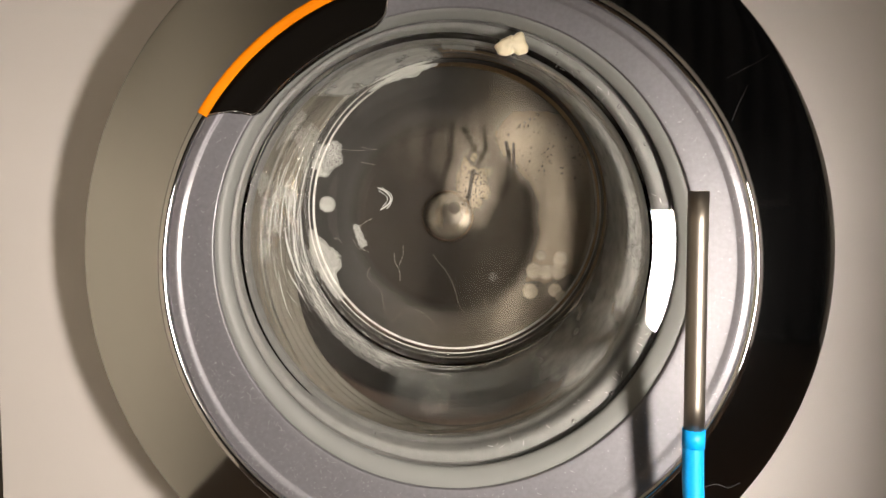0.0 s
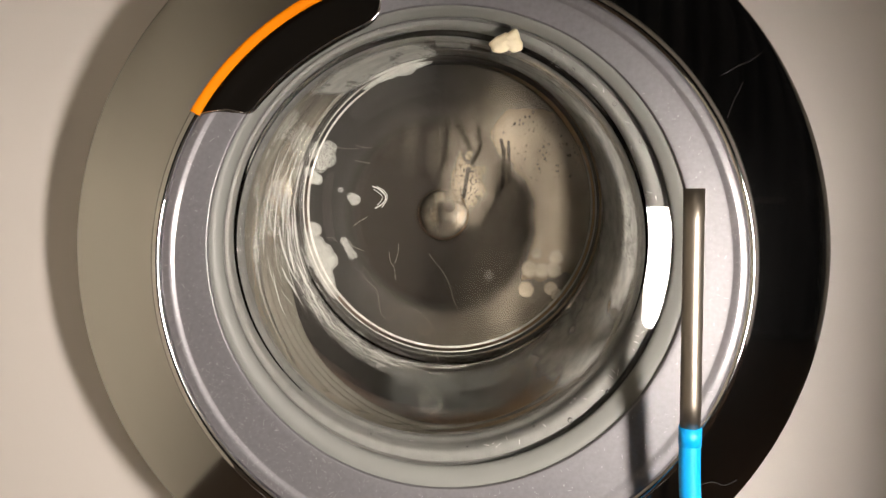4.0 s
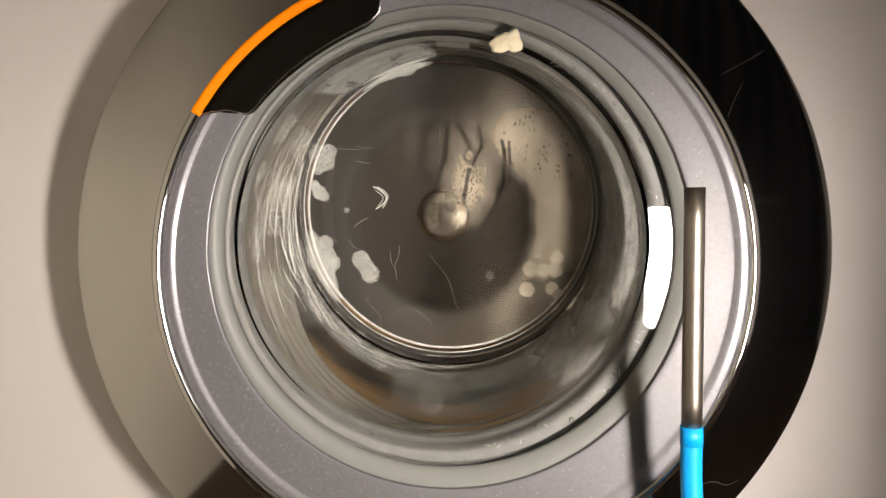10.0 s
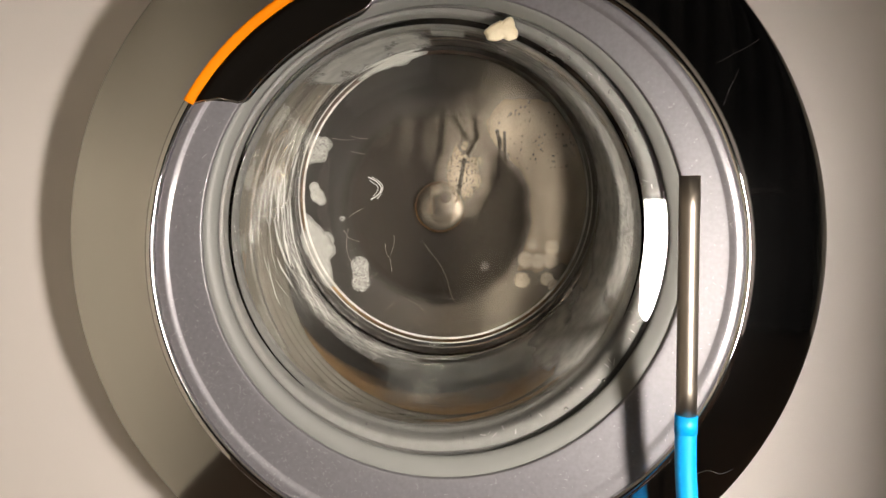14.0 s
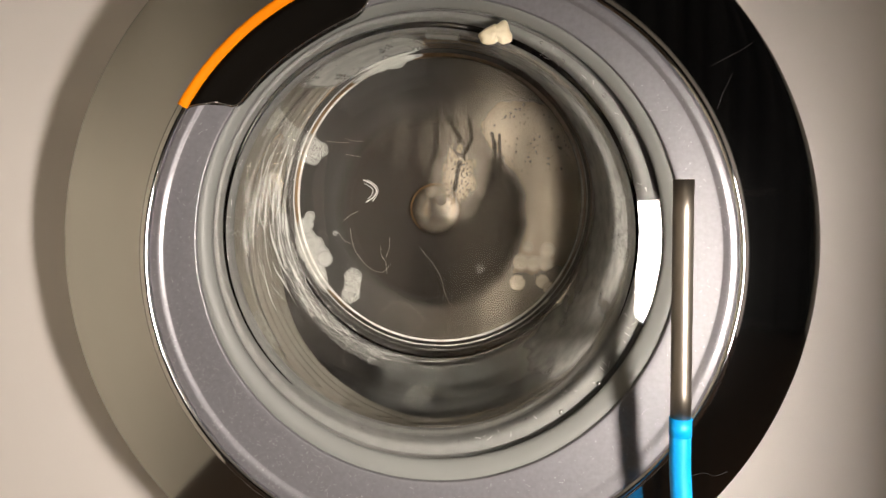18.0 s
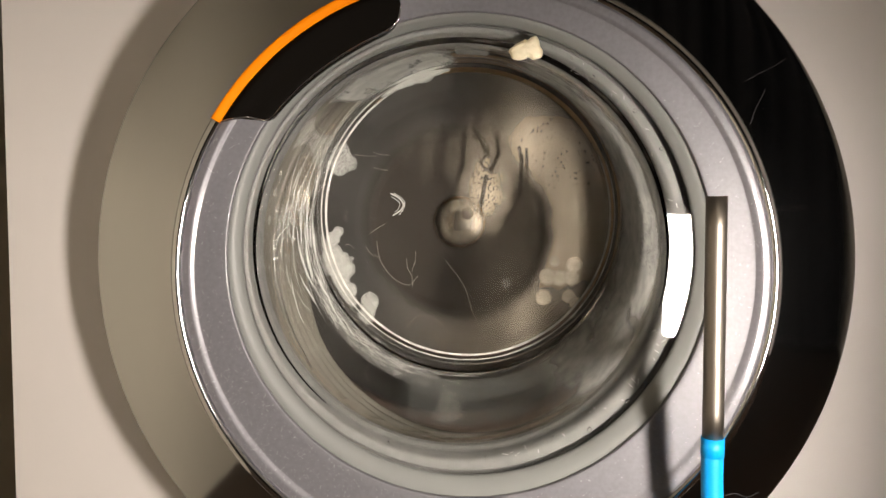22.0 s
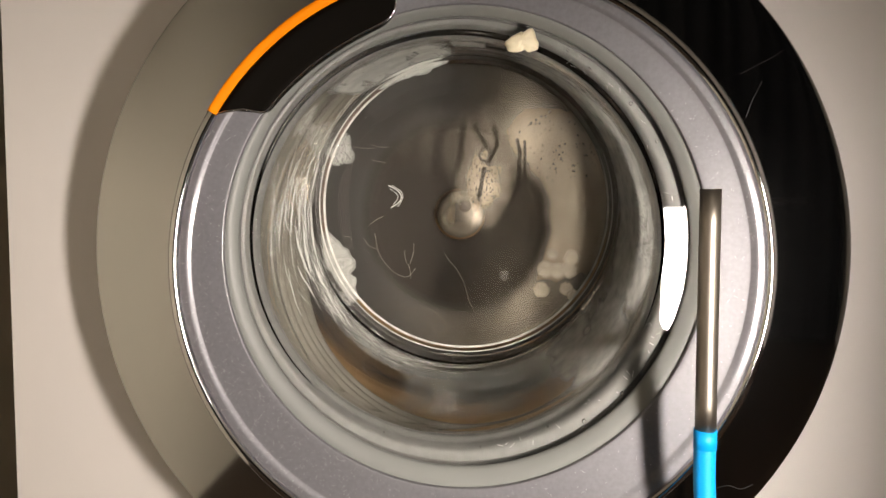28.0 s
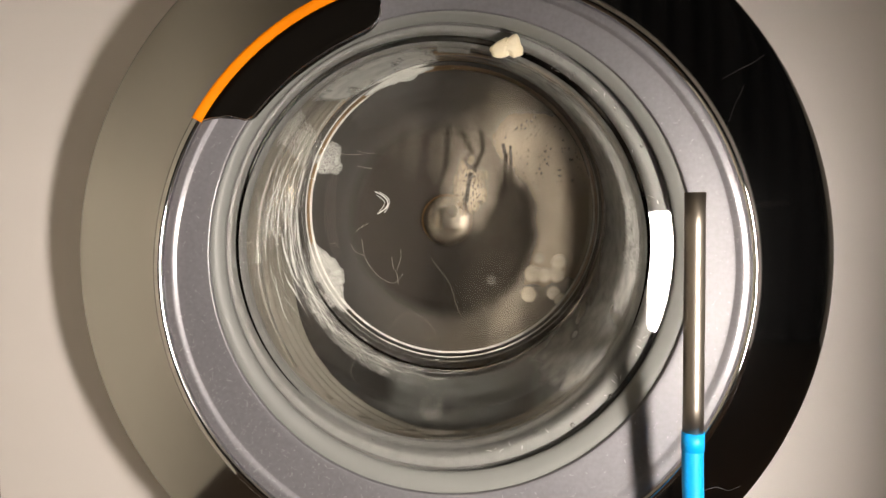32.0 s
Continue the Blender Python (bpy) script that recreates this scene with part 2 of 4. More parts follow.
def front_panel():
    """Front sheet with a round opening, rounded at its sides."""
    bm = bmesh.new()
    seg = 96
    hx, z0, z1, r = 0.3135, 0.03, 0.85, 0.185
    rows = [[], [], [], []]
    for i in range(seg):
        a = 2 * math.pi * i / seg
        c, s = math.cos(a), math.sin(a)
        k = min(((hx - 0.006) / abs(c)) if abs(c) > 1e-6 else 9, ((z1 - ZC) if s > 0 else (ZC - z0)) / abs(s) if abs(s) > 1e-6 else 9)
        ex, ez = k * c, ZC + k * s
        rows[0].append(bm.verts.new((r * c, 0.02, ZC + r * s)))
        rows[1].append(bm.verts.new((r * c, 0.0, ZC + r * s)))
        rows[2].append(bm.verts.new((ex, 0.0, ez)))
        side = abs(abs(ex) - (hx - 0.006)) < 1e-6
        rows[3].append(bm.verts.new((ex + (0.006 * (1 if c > 0 else -1) if side else 0), 0.012, ez)))
    for a, b in zip(rows, rows[1:]):
        for i in range(seg):
            j = (i + 1) % seg
            bm.faces.new((a[i], a[j], b[j], b[i]))
    return bm


part("front_panel", front_panel(), PANEL, machine, "white enamelled front panel", smooth=False)
part("side_panel", box(-0.3135, -0.3085, 0.012, 0.58, 0.03, 0.85), PANEL, machine, smooth=False)
part("side_panel", box(0.3085, 0.3135, 0.012, 0.58, 0.03, 0.85), PANEL, machine, smooth=False)
part("top_panel", box(-0.3135, 0.3135, -0.004, 0.58, 0.85, 0.87, 0.003), PANEL, machine, smooth=False)
part("back_panel", box(-0.3085, 0.3085, 0.575, 0.58, 0.03, 0.85), PANEL, machine, smooth=False)
for fx, fy in ((-0.26, 0.06), (0.26, 0.06), (-0.26, 0.52), (0.26, 0.52)):
    part("foot", lathe([(0.022, 0, 0, 0), (0.022, 0.03, 0, 0)], 24, True, True), BLACKMETAL, machine).matrix_local = pose(fx, fy, 0, 90)

# door: black bezel, silver ring, chrome rim, handle, glass bowl
BX = -0.001
door = part("door", lathe(spline([(0.158, -0.010, BX, ZC), (0.2, -0.010, BX, ZC), (0.2175, -0.012, BX, ZC), (0.2196, -0.018, BX, ZC), (0.2200, -0.032, BX, ZC),
                          (0.2200, -0.0422, BX, ZC), (0.2196, -0.0434, BX, ZC), (0.2186, -0.0438, BX, ZC), (0.185, -0.0439, BX, ZC), (0.160, -0.0439, BX, ZC)], 5), 192, loop=True),
            BEZEL, machine, "glossy black round door surround")
RX, RZ, RR = 0.001, 0.4345, 0.1735
AZ, AR = 0.444, 0.1432
part("chrome_rim", lathe(spline([(RR - 0.001, -0.038, RX, RZ), (RR + 0.0015, -0.046, RX, RZ), (RR + 0.001, -0.054, RX, RZ), (RR - 0.002, -0.0575, RX, RZ),
                         (RR - 0.0052, -0.0565, RX, RZ), (RR - 0.0055, -0.050, RX, RZ), (RR - 0.006, -0.038, RX, RZ)], 4), 192, loop=True), CHROME, door, "bright chrome rim")
RING = [(0.1407, -0.0495), (0.1413, -0.0500), (0.1480, -0.0512), (0.1560, -0.0526), (0.1596, -0.0533), (0.1606, -0.0536), (0.1622, -0.0545), (0.1634, -0.0550), (0.1646, -0.0552), (0.1677, -0.0554)]


def ring_y(r):
    """Height of the silver ring's face: a narrow flat edge, a rounded slope, then a nearly flat band down to the glass."""
    return float(np.interp(r, [p[0] for p in RING], [p[1] for p in RING]))


def ring_middle(r):
    """The ring's inner edge sits a little higher than its outer one."""
    t = min(1.0, max(0.0, (0.1640 - r) / 0.0226))
    return RX - 0.0024 * t, RZ + 0.0101 * t


def ring_at(x, z):
    """Height of the ring's face at a place on it."""
    r = math.hypot(x - RX, z - RZ)
    for _ in range(4):
        cx, cz = ring_middle(r)
        r = math.hypot(x - cx, z - cz)
    return ring_y(r)


def ring_profile():
    out = [(RR - 0.0058, -0.046, RX, RZ)]
    for r, y in reversed(spline(RING, 3)):
        out.append((r, y, *ring_middle(r)))
    cx, cz = ring_middle(0.1407)
    return out + [(0.1405, -0.0492, cx, cz), (0.1408, -0.0460, cx, cz), (0.1424, -0.0440, cx, cz), (0.1434, -0.0415, cx, cz), (0.1440, -0.033, cx, cz)]


part("silver_ring", lathe(ring_profile(), 192), SATIN, door, "scratched satin silver ring")


def frame_profile():
    """The plastic frame behind the glass: a pale flat band, then a lower ledge with fine ridges."""
    out = [(0.1490, -0.0395, -0.001, 0.4442), (0.1445, -0.0385, -0.001, 0.4442), (0.1428, -0.0330, -0.001, 0.4445), (0.1414, -0.0314, -0.0015, 0.4450)]
    for k in range(11):
        u = k / 10
        out.append((0.1390 - 0.0100 * u, -0.0308 + 0.0010 * u + (0.0005 if k % 2 else 0.0), -0.002 - 0.0045 * u, 0.4460 + 0.0030 * u))
    return out + [(0.1284, -0.0292, -0.0066, 0.4491), (0.1290, -0.0282, -0.0066, 0.4493), (0.1370, -0.0250, -0.004, 0.4480), (0.150, 0.0112, 0, 0.448)]


PALE = [(0.1424, -0.0385, -0.0013, 0.4447), (0.1417, -0.0462, -0.0013, 0.4447), (0.1411, -0.0468, -0.0013, 0.4447), (0.1404, -0.0469, -0.0014, 0.4449), (0.1373, -0.0455, -0.0018, 0.4462), (0.1346, -0.0436, -0.0022, 0.4475),
        (0.1336, -0.0425, -0.0024, 0.4477), (0.1331, -0.0415, -0.0024, 0.4477), (0.1330, -0.0405, -0.0024, 0.4477), (0.1334, -0.0397, -0.0024, 0.4477)]
part("pale_ring", lathe(PALE, 192), FRAME, door, "pale grey plastic ring that clamps the glass")
part("inner_frame", lathe(spline(frame_profile(), 3), 160), LEDGE, door, "dull grey plastic frame behind the glass")
def flange_ring(r, y):
    """A ring of the flange: its middle moves a little from the outer edge to the bowl's mouth."""
    rs = (0.1197, 0.1333, 0.1390)
    return r, y, float(np.interp(r, rs, (-0.0067, -0.0024, -0.0014))), float(np.interp(r, rs, (0.4494, 0.4475, 0.4450))), 1


# the flat lip and the rounded mouth
bowl_flange = [flange_ring(r, y) for r, y in (
    (0.1390, -0.0345), (0.1388, -0.0375), (0.1381, -0.0391), (0.1373, -0.0395), (0.1366, -0.0395), (0.1300, -0.0395), (0.1226, -0.0395), (0.1219, -0.0395), (0.1210, -0.0393), (0.1204, -0.0387), (0.1200, -0.0377), (0.1198, -0.0357))]
bowl_wall = [(0.1198, -0.0320, -0.0067, 0.4495, 1), (0.1199, -0.0225, -0.0067, 0.4501, 1), (0.1199, -0.010, -0.0066, 0.4516, 1.005), (0.1192, 0.008, -0.006, 0.4547, 1.01), (0.1172, 0.034, -0.005, 0.4595, 1.015), (0.1152, 0.06, -0.004, 0.4648, 1.015), (0.1146, 0.074, -0.0035, 0.4688, 1), (0.1138, 0.0785, -0.003, 0.4697, 1), (0.1122, 0.0796, -0.003, 0.47, 1), (0.1108, 0.0793, -0.003, 0.47, 1),
             (0.1096, 0.0812, -0.003, 0.47, 1), (0.1080, 0.0829, -0.003, 0.470, 1), (0.104, 0.0832, -0.003, 0.4705, 1), (0.08, 0.0848, -0.003, 0.4705, 1), (0.04, 0.0868, -0.003, 0.4705, 1), (0.00003, 0.0875, -0.003, 0.4705, 1)]
bowl_front = bowl_flange + spline(bowl_wall, 5)
bowl_back = spline([(0.00003, 0.0935, -0.003, 0.4705, 1), (0.04, 0.0928, -0.003, 0.4705, 1), (0.08, 0.0908, -0.003, 0.4705, 1), (0.108, 0.0895, -0.003, 0.4705, 1), (0.1165, 0.0872, -0.003, 0.4695, 1),
                    (0.1198, 0.080, -0.003, 0.468, 1), (0.1206, 0.068, -0.0032, 0.4660, 1.005), (0.1228, 0.04, -0.0046, 0.4606, 1.015), (0.1248, 0.012, -0.0056, 0.4555, 1.01), (0.1258, -0.008, -0.0064, 0.4515, 1.005), (0.1262, -0.0220, -0.0067, 0.4500, 1), (0.1268, -0.0280, -0.0067, 0.4496, 1), (0.1282, -0.0312, -0.0060, 0.4492, 1),
                    (0.1310, -0.0322, -0.0045, 0.4482, 1), (0.1350, -0.0328, -0.003, 0.4470, 1), (0.1378, -0.0331, -0.0018, 0.4455, 1)], 5)
glass = part("glass_bowl", lathe(bowl_front + bowl_back, 160, loop=True), GLASS, door, "clear thick glass bowl of the door")
glass.visible_shadow = False
# an added grey coat on the wall's hidden root covers its black reflection
glass.data.materials.append(ROOTCOAT)
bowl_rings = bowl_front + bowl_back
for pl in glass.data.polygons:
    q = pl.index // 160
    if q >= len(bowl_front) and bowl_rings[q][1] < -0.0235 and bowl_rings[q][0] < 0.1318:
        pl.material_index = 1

def grip_point(u, v):
    """A point of the grip's face: u along it from its upper to its lower end, v from the inner to the outer edge."""
    a = radians(104.6 + (144.2 + 4.2 * v - 104.6) * u)
    edge = min(u / 0.14, (1 - u) / 0.08)
    inner = 0.1467 + 0.0022 * max(0.0, 1 - u / 0.5) ** 2 + (0.010 * (1 - math.sqrt(1 - (1 - edge) ** 2)) if edge < 1 else 0.0)
    r = inner + (0.1684 - inner) * v
    y = ring_at(RX + r * math.cos(a), RZ + r * math.sin(a)) + 0.0004
    return r, a, y


def grip():
    bm = bmesh.new()
    rows = []
    nu, nv = 60, 6
    for j in range(nv + 3):
        row = []
        for i in range(nu + 1):
            r, a, y = grip_point(i / nu, min(max((j - 1) / nv, 0), 1))
            dip = 0.006 if j in (0, nv + 2) else -0.0011
            row.append(bm.verts.new((RX + r * math.cos(a), y + dip, RZ + r * math.sin(a))))
        rows.append(row)
    for a, b in zip(rows, rows[1:]):
        for i in range(nu):
            bm.faces.new((a[i], a[i + 1], b[i + 1], b[i]))
    return bm


def grip_edge():
    pts = []
    for i in range(41):
        r, a, y = grip_point(i / 40 * 0.999, 0.0)
        pts.append((RX + r * math.cos(a), y - 0.0012, RZ + r * math.sin(a)))
    for k in range(1, 11):
        r, a, y = grip_point(1.0, k / 10)
        pts.append((RX + r * math.cos(a), y - 0.0012, RZ + r * math.sin(a)))
    return sweep(pts, 0.0006, 8)


def orange_band():
    prof = []
    for r, y in ((0.1680, -0.050), (0.1680, -0.0566), (0.1686, -0.0576), (0.1718, -0.0592), (0.1730, -0.0588), (0.1736, -0.050)):
        prof.append((r, y, RX, RZ))
    return lathe(prof, 64, loop=True, a0=103, a1=148.6)


part("door_handle", grip(), HANDLE, door, "dark recessed door grip")
part("grip_edge", grip_edge(), CHROME, door, "thin silver edge of the grip")
part("orange_trim", orange_band(), ORANGE, door, "bright orange trim along the grip")

# gasket, tub and drum
def gasket_profile():
    """Folds of the seal, drawn in round the bowl at its sides and hanging low beneath it."""
    out = [(0.185, 0.014, 0, ZC, 1), (0.165, 0.013, 0, ZC, 1), (0.142, 0.0118, 0, ZC + 0.004, 1.04), (0.1365, 0.0125, 0, ZC + 0.003, 1.06), (0.1360, 0.017, 0, ZC, 1.07)]
    for k in range(10):
        u = k / 9
        out.append((0.1420 - 0.0110 * u + (0.0050 if k % 2 else -0.0008), 0.0215 + 0.0061 * k, 0.005 - 0.003 * u, ZC + 0.004 * u, 1.08 + 0.085 * u))
    return out + [(0.150, 0.0795, 0, ZC, 1.1), (0.18, 0.0785, 0, ZC, 1.02), (0.2, 0.0765, 0, ZC, 1)]


part("gasket", lathe(spline(gasket_profile(), 4), 128), RUBBER, machine, "wet pale grey rubber door seal")
DX, DZ = -0.0130, 0.4610
part("tub", lathe([(0.2, 0.069, 0, ZC), (0.285, 0.069, 0, ZC), (0.285, 0.44, 0, ZC), (0.01, 0.44, 0, ZC)], 64, close_last=True), TUBMAT, machine)
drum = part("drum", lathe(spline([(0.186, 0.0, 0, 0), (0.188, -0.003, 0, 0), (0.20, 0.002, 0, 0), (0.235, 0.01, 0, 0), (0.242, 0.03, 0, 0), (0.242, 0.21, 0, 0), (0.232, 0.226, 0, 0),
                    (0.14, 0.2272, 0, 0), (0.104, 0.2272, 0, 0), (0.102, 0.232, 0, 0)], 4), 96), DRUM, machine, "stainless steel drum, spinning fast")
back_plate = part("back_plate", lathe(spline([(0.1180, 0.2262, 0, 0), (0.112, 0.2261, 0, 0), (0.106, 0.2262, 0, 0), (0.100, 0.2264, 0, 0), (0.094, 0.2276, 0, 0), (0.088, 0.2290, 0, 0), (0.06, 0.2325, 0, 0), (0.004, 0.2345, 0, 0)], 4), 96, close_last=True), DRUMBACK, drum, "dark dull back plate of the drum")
rim_values = back_plate.data.attributes.new("rim_tone", "FLOAT", "POINT")
rim_values.data.foreach_set("value", [min(1.0, max(0.0, (math.hypot(v.co.x, v.co.z) - 0.095) / 0.017)) for v in back_plate.data.vertices])
part("hub", lathe([(0.0300, 0.2352, 0, 0), (0.0292, 0.2320, 0, 0), (0.0284, 0.2302, 0, 0), (0.0274, 0.2292, 0, 0)] + [(0.0266 * (1 - k / 12) + 0.0002, 0.2286 - 0.0031 * (1 - (1 - k / 12) ** 2), 0, 0) for k in range(13)], 64, close_last=True), HUB, drum, "polished domed hub cap")
for k in range(3):
    a = radians(120 * k + 60)
    lift = box(-0.02, 0.02, 0.03, 0.2, 0.205, 0.24, 0.012)
    bmesh.ops.rotate(lift, verts=lift.verts, cent=(0, 0, 0), matrix=Matrix.Rotation(a, 3, "Y"))
    part("lifter", lift, RUBBER, drum)
drum.location = (DX, 0.08, DZ)


def laundry(name, mat, a0, a1, seed, label):
    """A wet garment flung flat against the drum wall, with folds."""
    bm = bmesh.new()
    na, ny = 48, 24
    top, bot = [], []
    for i in range(na + 1):
        u = i / na
        ta, tb = [], []
        for j in range(ny + 1):
            v = j / ny
            a = radians(a0 + (a1 - a0) * u)
            fade = max(0.0, min(1.0, 6 * min(u, 1 - u))) * max(0.0, min(1.0, 5 * min(v, 1 - v) + 0.25))
            n = noise.noise(Vector((u * 5 + seed, v * 3, seed * 1.7))) + 0.5 * noise.noise(Vector((u * 14, v * 8 + seed, 3.1)))
            thick = (0.045 + 0.022 * n) * math.sqrt(fade) + 0.002
            y = 0.016 + 0.19 * v
            ta.append(bm.verts.new(((0.2405 - thick) * math.sin(a), y, -(0.2405 - thick) * math.cos(a))))
            tb.append(bm.verts.new((0.2405 * math.sin(a), y, -0.2405 * math.cos(a))))
        top.append(ta)
        bot.append(tb)
    for g, flip in ((top, False), (bot, True)):
        for i in range(na):
            for j in range(ny):
                bm.faces.new((g[i][j], g[i + 1][j], g[i + 1][j + 1], g[i][j + 1]))
    for i in range(na):
        bm.faces.new((top[i][0], bot[i][0], bot[i + 1][0], top[i + 1][0]))
        bm.faces.new((top[i][ny], top[i + 1][ny], bot[i + 1][ny], bot[i][ny]))
    for j in range(ny):
        bm.faces.new((top[0][j], top[0][j + 1], bot[0][j + 1], bot[0][j]))
        bm.faces.new((top[na][j], bot[na][j], bot[na][j + 1], top[na][j + 1]))
    ob = mesh_object(name, bm, mat)
    ob.location = (DX, 0.08, DZ)
    return tagged(ob, label, "laundry", "laundry in the drum")


GARMENTS = [
    laundry("garment", CLOTHPINK, -62, 42, 1.0, "dusty pink wet garment pressed against the drum wall"),
    laundry("garment", CLOTHBROWN, 44, 196, 2.0, "ochre brown wet garment pressed against the drum wall"),
    laundry("garment", CLOTHGREY, 198, 296, 3.0, "dark grey wet garment pressed against the drum wall"),
]

# ---- steel tube with blue hose ----
tube = new("steel_tube")
tagged(tube, "brushed steel tube with bright blue rubber hose standing before the door", "tube")
tube_pts = [(0.1232 + 0.0009 * k / 8, -0.098, 0.4801 - 0.1241 * k / 8) for k in range(9)]
part("pipe", sweep(tube_pts, 0.0052, 32), STEEL, tube, "brushed steel pipe")
part("collar", sweep([(0.1241, -0.098, 0.3585), (0.1241, -0.098, 0.3490)], 0.0057, 32), BLUE, tube, "blue rubber collar")
hose_pts = [(0.1241, -0.098, 0.358), (0.1241, -0.098, 0.3432), (0.1246, -0.098, 0.3272), (0.1265, -0.100, 0.3009), (0.132, -0.104, 0.263), (0.145, -0.112, 0.18), (0.152, -0.12, 0.1),
            (0.16, -0.14, 0.04), (0.17, -0.18, 0.008), (0.19, -0.26, 0.007)]
part("hose", sweep(spline(hose_pts, 4), 0.0054, 24), BLUE, tube, "bright blue rubber hose")

# ---- light bar on its stand with added light blockers, and added ceiling fill ----
lamp = new("light_bar")
tagged(lamp, "white light tube on a thin stand, with added black shield and visors", "lamp")
LX, LY, LZ = 0.255, -0.49, 0.395
part("glow_tube", sweep([(LX, LY, LZ - 0.074), (LX, LY, LZ - 0.071), (LX, LY, LZ + 0.071), (LX, LY, LZ + 0.074)], [0.019, 0.0225, 0.0225, 0.019], 32), TUBE, lamp, "glowing white tube")
# unseen shield and visors, added to shape where the tube's light falls
part("shield", box(LX - 0.0105, LX + 0.045, LY + 0.090, LY + 0.093, LZ - 0.08, LZ + 0.08), BLACKMETAL, lamp, "added black shield that dims the panel's right side")
part("arm", box(LX + 0.016, LX + 0.022, LY - 0.020, LY + 0.0905, LZ - 0.086, LZ - 0.078), BLACKMETAL, lamp, "black arm that holds the added shield")
part("housing", box(LX - 0.012, LX + 0.031, LY - 0.032, LY - 0.024, LZ - 0.08, LZ + 0.08), BLACKMETAL, lamp, "black lamp housing")
part("visor", box(LX - 0.12, LX + 0.05, LY - 0.032, LY + 0.205, LZ + 0.0802, LZ + 0.0832, 0.001), BLACKMETAL, lamp, "added flat black visor that shades what lies above")
part("side_visor", box(LX - 0.20, LX - 0.1202, LY - 0.032, LY + 0.085, LZ + 0.0802, LZ + 0.0832, 0.001), BLACKMETAL, lamp, "added black flap that shades the upper west wall")
part("end_cap", box(LX - 0.012, LX + 0.034, LY - 0.026, LY + 0.016, LZ - 0.080, LZ - 0.0745), BLACKMETAL, lamp)
part("pole", sweep([(LX + 0.01, LY - 0.014, LZ - 0.076), (LX + 0.01, LY - 0.014, 0.01)], 0.006, 12), BLACKMETAL, lamp)
part("base_plate", lathe([(0.08, 0, 0, 0), (0.08, 0.01, 0, 0), (0.07, 0.014, 0, 0)], 32, True, True), BLACKMETAL, lamp).matrix_local = pose(LX + 0.01, LY - 0.014, 0, 90)
# unseen warm light, added to fill the room and what the ring reflects
ceil_fill = new("ceiling_fill")
ceil_fill.location = (0.1, -1.7, 2.4)
tagged(ceil_fill, "added round warm fill light on the ceiling, unseen", "lamp")
part("shade", lathe([(0.17, 0.0, 0, 0), (0.17, 0.05, 0, 0), (0.12, 0.07, 0, 0), (0.01, 0.075, 0, 0)], 48, close_last=True), FILLGLOW, ceil_fill).matrix_local = pose(0, 0, 0, -90)


# ---- suds, condensation, drops and hairs on the inner side of the glass ----
def back_y(x, z):
    """The inner side of the glass window, away from the viewer."""
    r = math.hypot(x + 0.003, z - 0.4705)
    return 0.0936 - 0.0044 * (r / 0.106) ** 2 + max(0.0, r - 0.106) * 0.5


def film_material(name, colour, noise_scale, low, high, cells=False, through_light=0.3):
    """A thin milky film, thicker and thinner by its own density and a fine pattern."""
    m = bpy.data.materials.new(name)
    m.use_nodes = True
    nt = m.node_tree
    out = nt.nodes["Material Output"]
    nt.nodes.remove(nt.nodes["Principled BSDF"])
    tc = nt.nodes.new("ShaderNodeTexCoord")
    if cells:
        tex = nt.nodes.new("ShaderNodeTexVoronoi")
        tex.feature = "DISTANCE_TO_EDGE"
        tex.inputs["Scale"].default_value = noise_scale
        value = tex.outputs["Distance"]
    else:
        tex = nt.nodes.new("ShaderNodeTexNoise")
        tex.inputs["Scale"].default_value = noise_scale
        tex.inputs["Detail"].default_value = 5
        value = tex.outputs["Fac"]
    nt.links.new(tc.outputs["Object"], tex.inputs["Vector"])
    mr = nt.nodes.new("ShaderNodeMapRange")
    mr.inputs["From Min"].default_value, mr.inputs["From Max"].default_value = (0.02, 0.16) if cells else (0.3, 0.7)
    mr.inputs["To Min"].default_value, mr.inputs["To Max"].default_value = (high, low) if cells else (low, high)
    nt.links.new(value, mr.inputs["Value"])
    at = nt.nodes.new("ShaderNodeAttribute")
    at.attribute_name = "film"
    mul = nt.nodes.new("ShaderNodeMath")
    mul.operation = "MULTIPLY"
    mul.use_clamp = True
    nt.links.new(mr.outputs["Result"], mul.inputs[0])
    nt.links.new(at.outputs["Fac"], mul.inputs[1])
    dif = nt.nodes.new("ShaderNodeBsdfDiffuse")
    dif.inputs["Color"].default_value = (*colour, 1)
    trl = nt.nodes.new("ShaderNodeBsdfTranslucent")
    trl.inputs["Color"].default_value = (*colour, 1)
    body = nt.nodes.new("ShaderNodeMixShader")
    body.inputs[0].default_value = through_light
    nt.links.new(dif.outputs[0], body.inputs[1])
    nt.links.new(trl.outputs[0], body.inputs[2])
    clear = nt.nodes.new("ShaderNodeBsdfTransparent")
    mix = nt.nodes.new("ShaderNodeMixShader")
    nt.links.new(mul.outputs[0], mix.inputs[0])
    nt.links.new(clear.outputs[0], mix.inputs[1])
    nt.links.new(body.outputs[0], mix.inputs[2])
    nt.links.new(mix.outputs[0], out.inputs["Surface"])
    return m


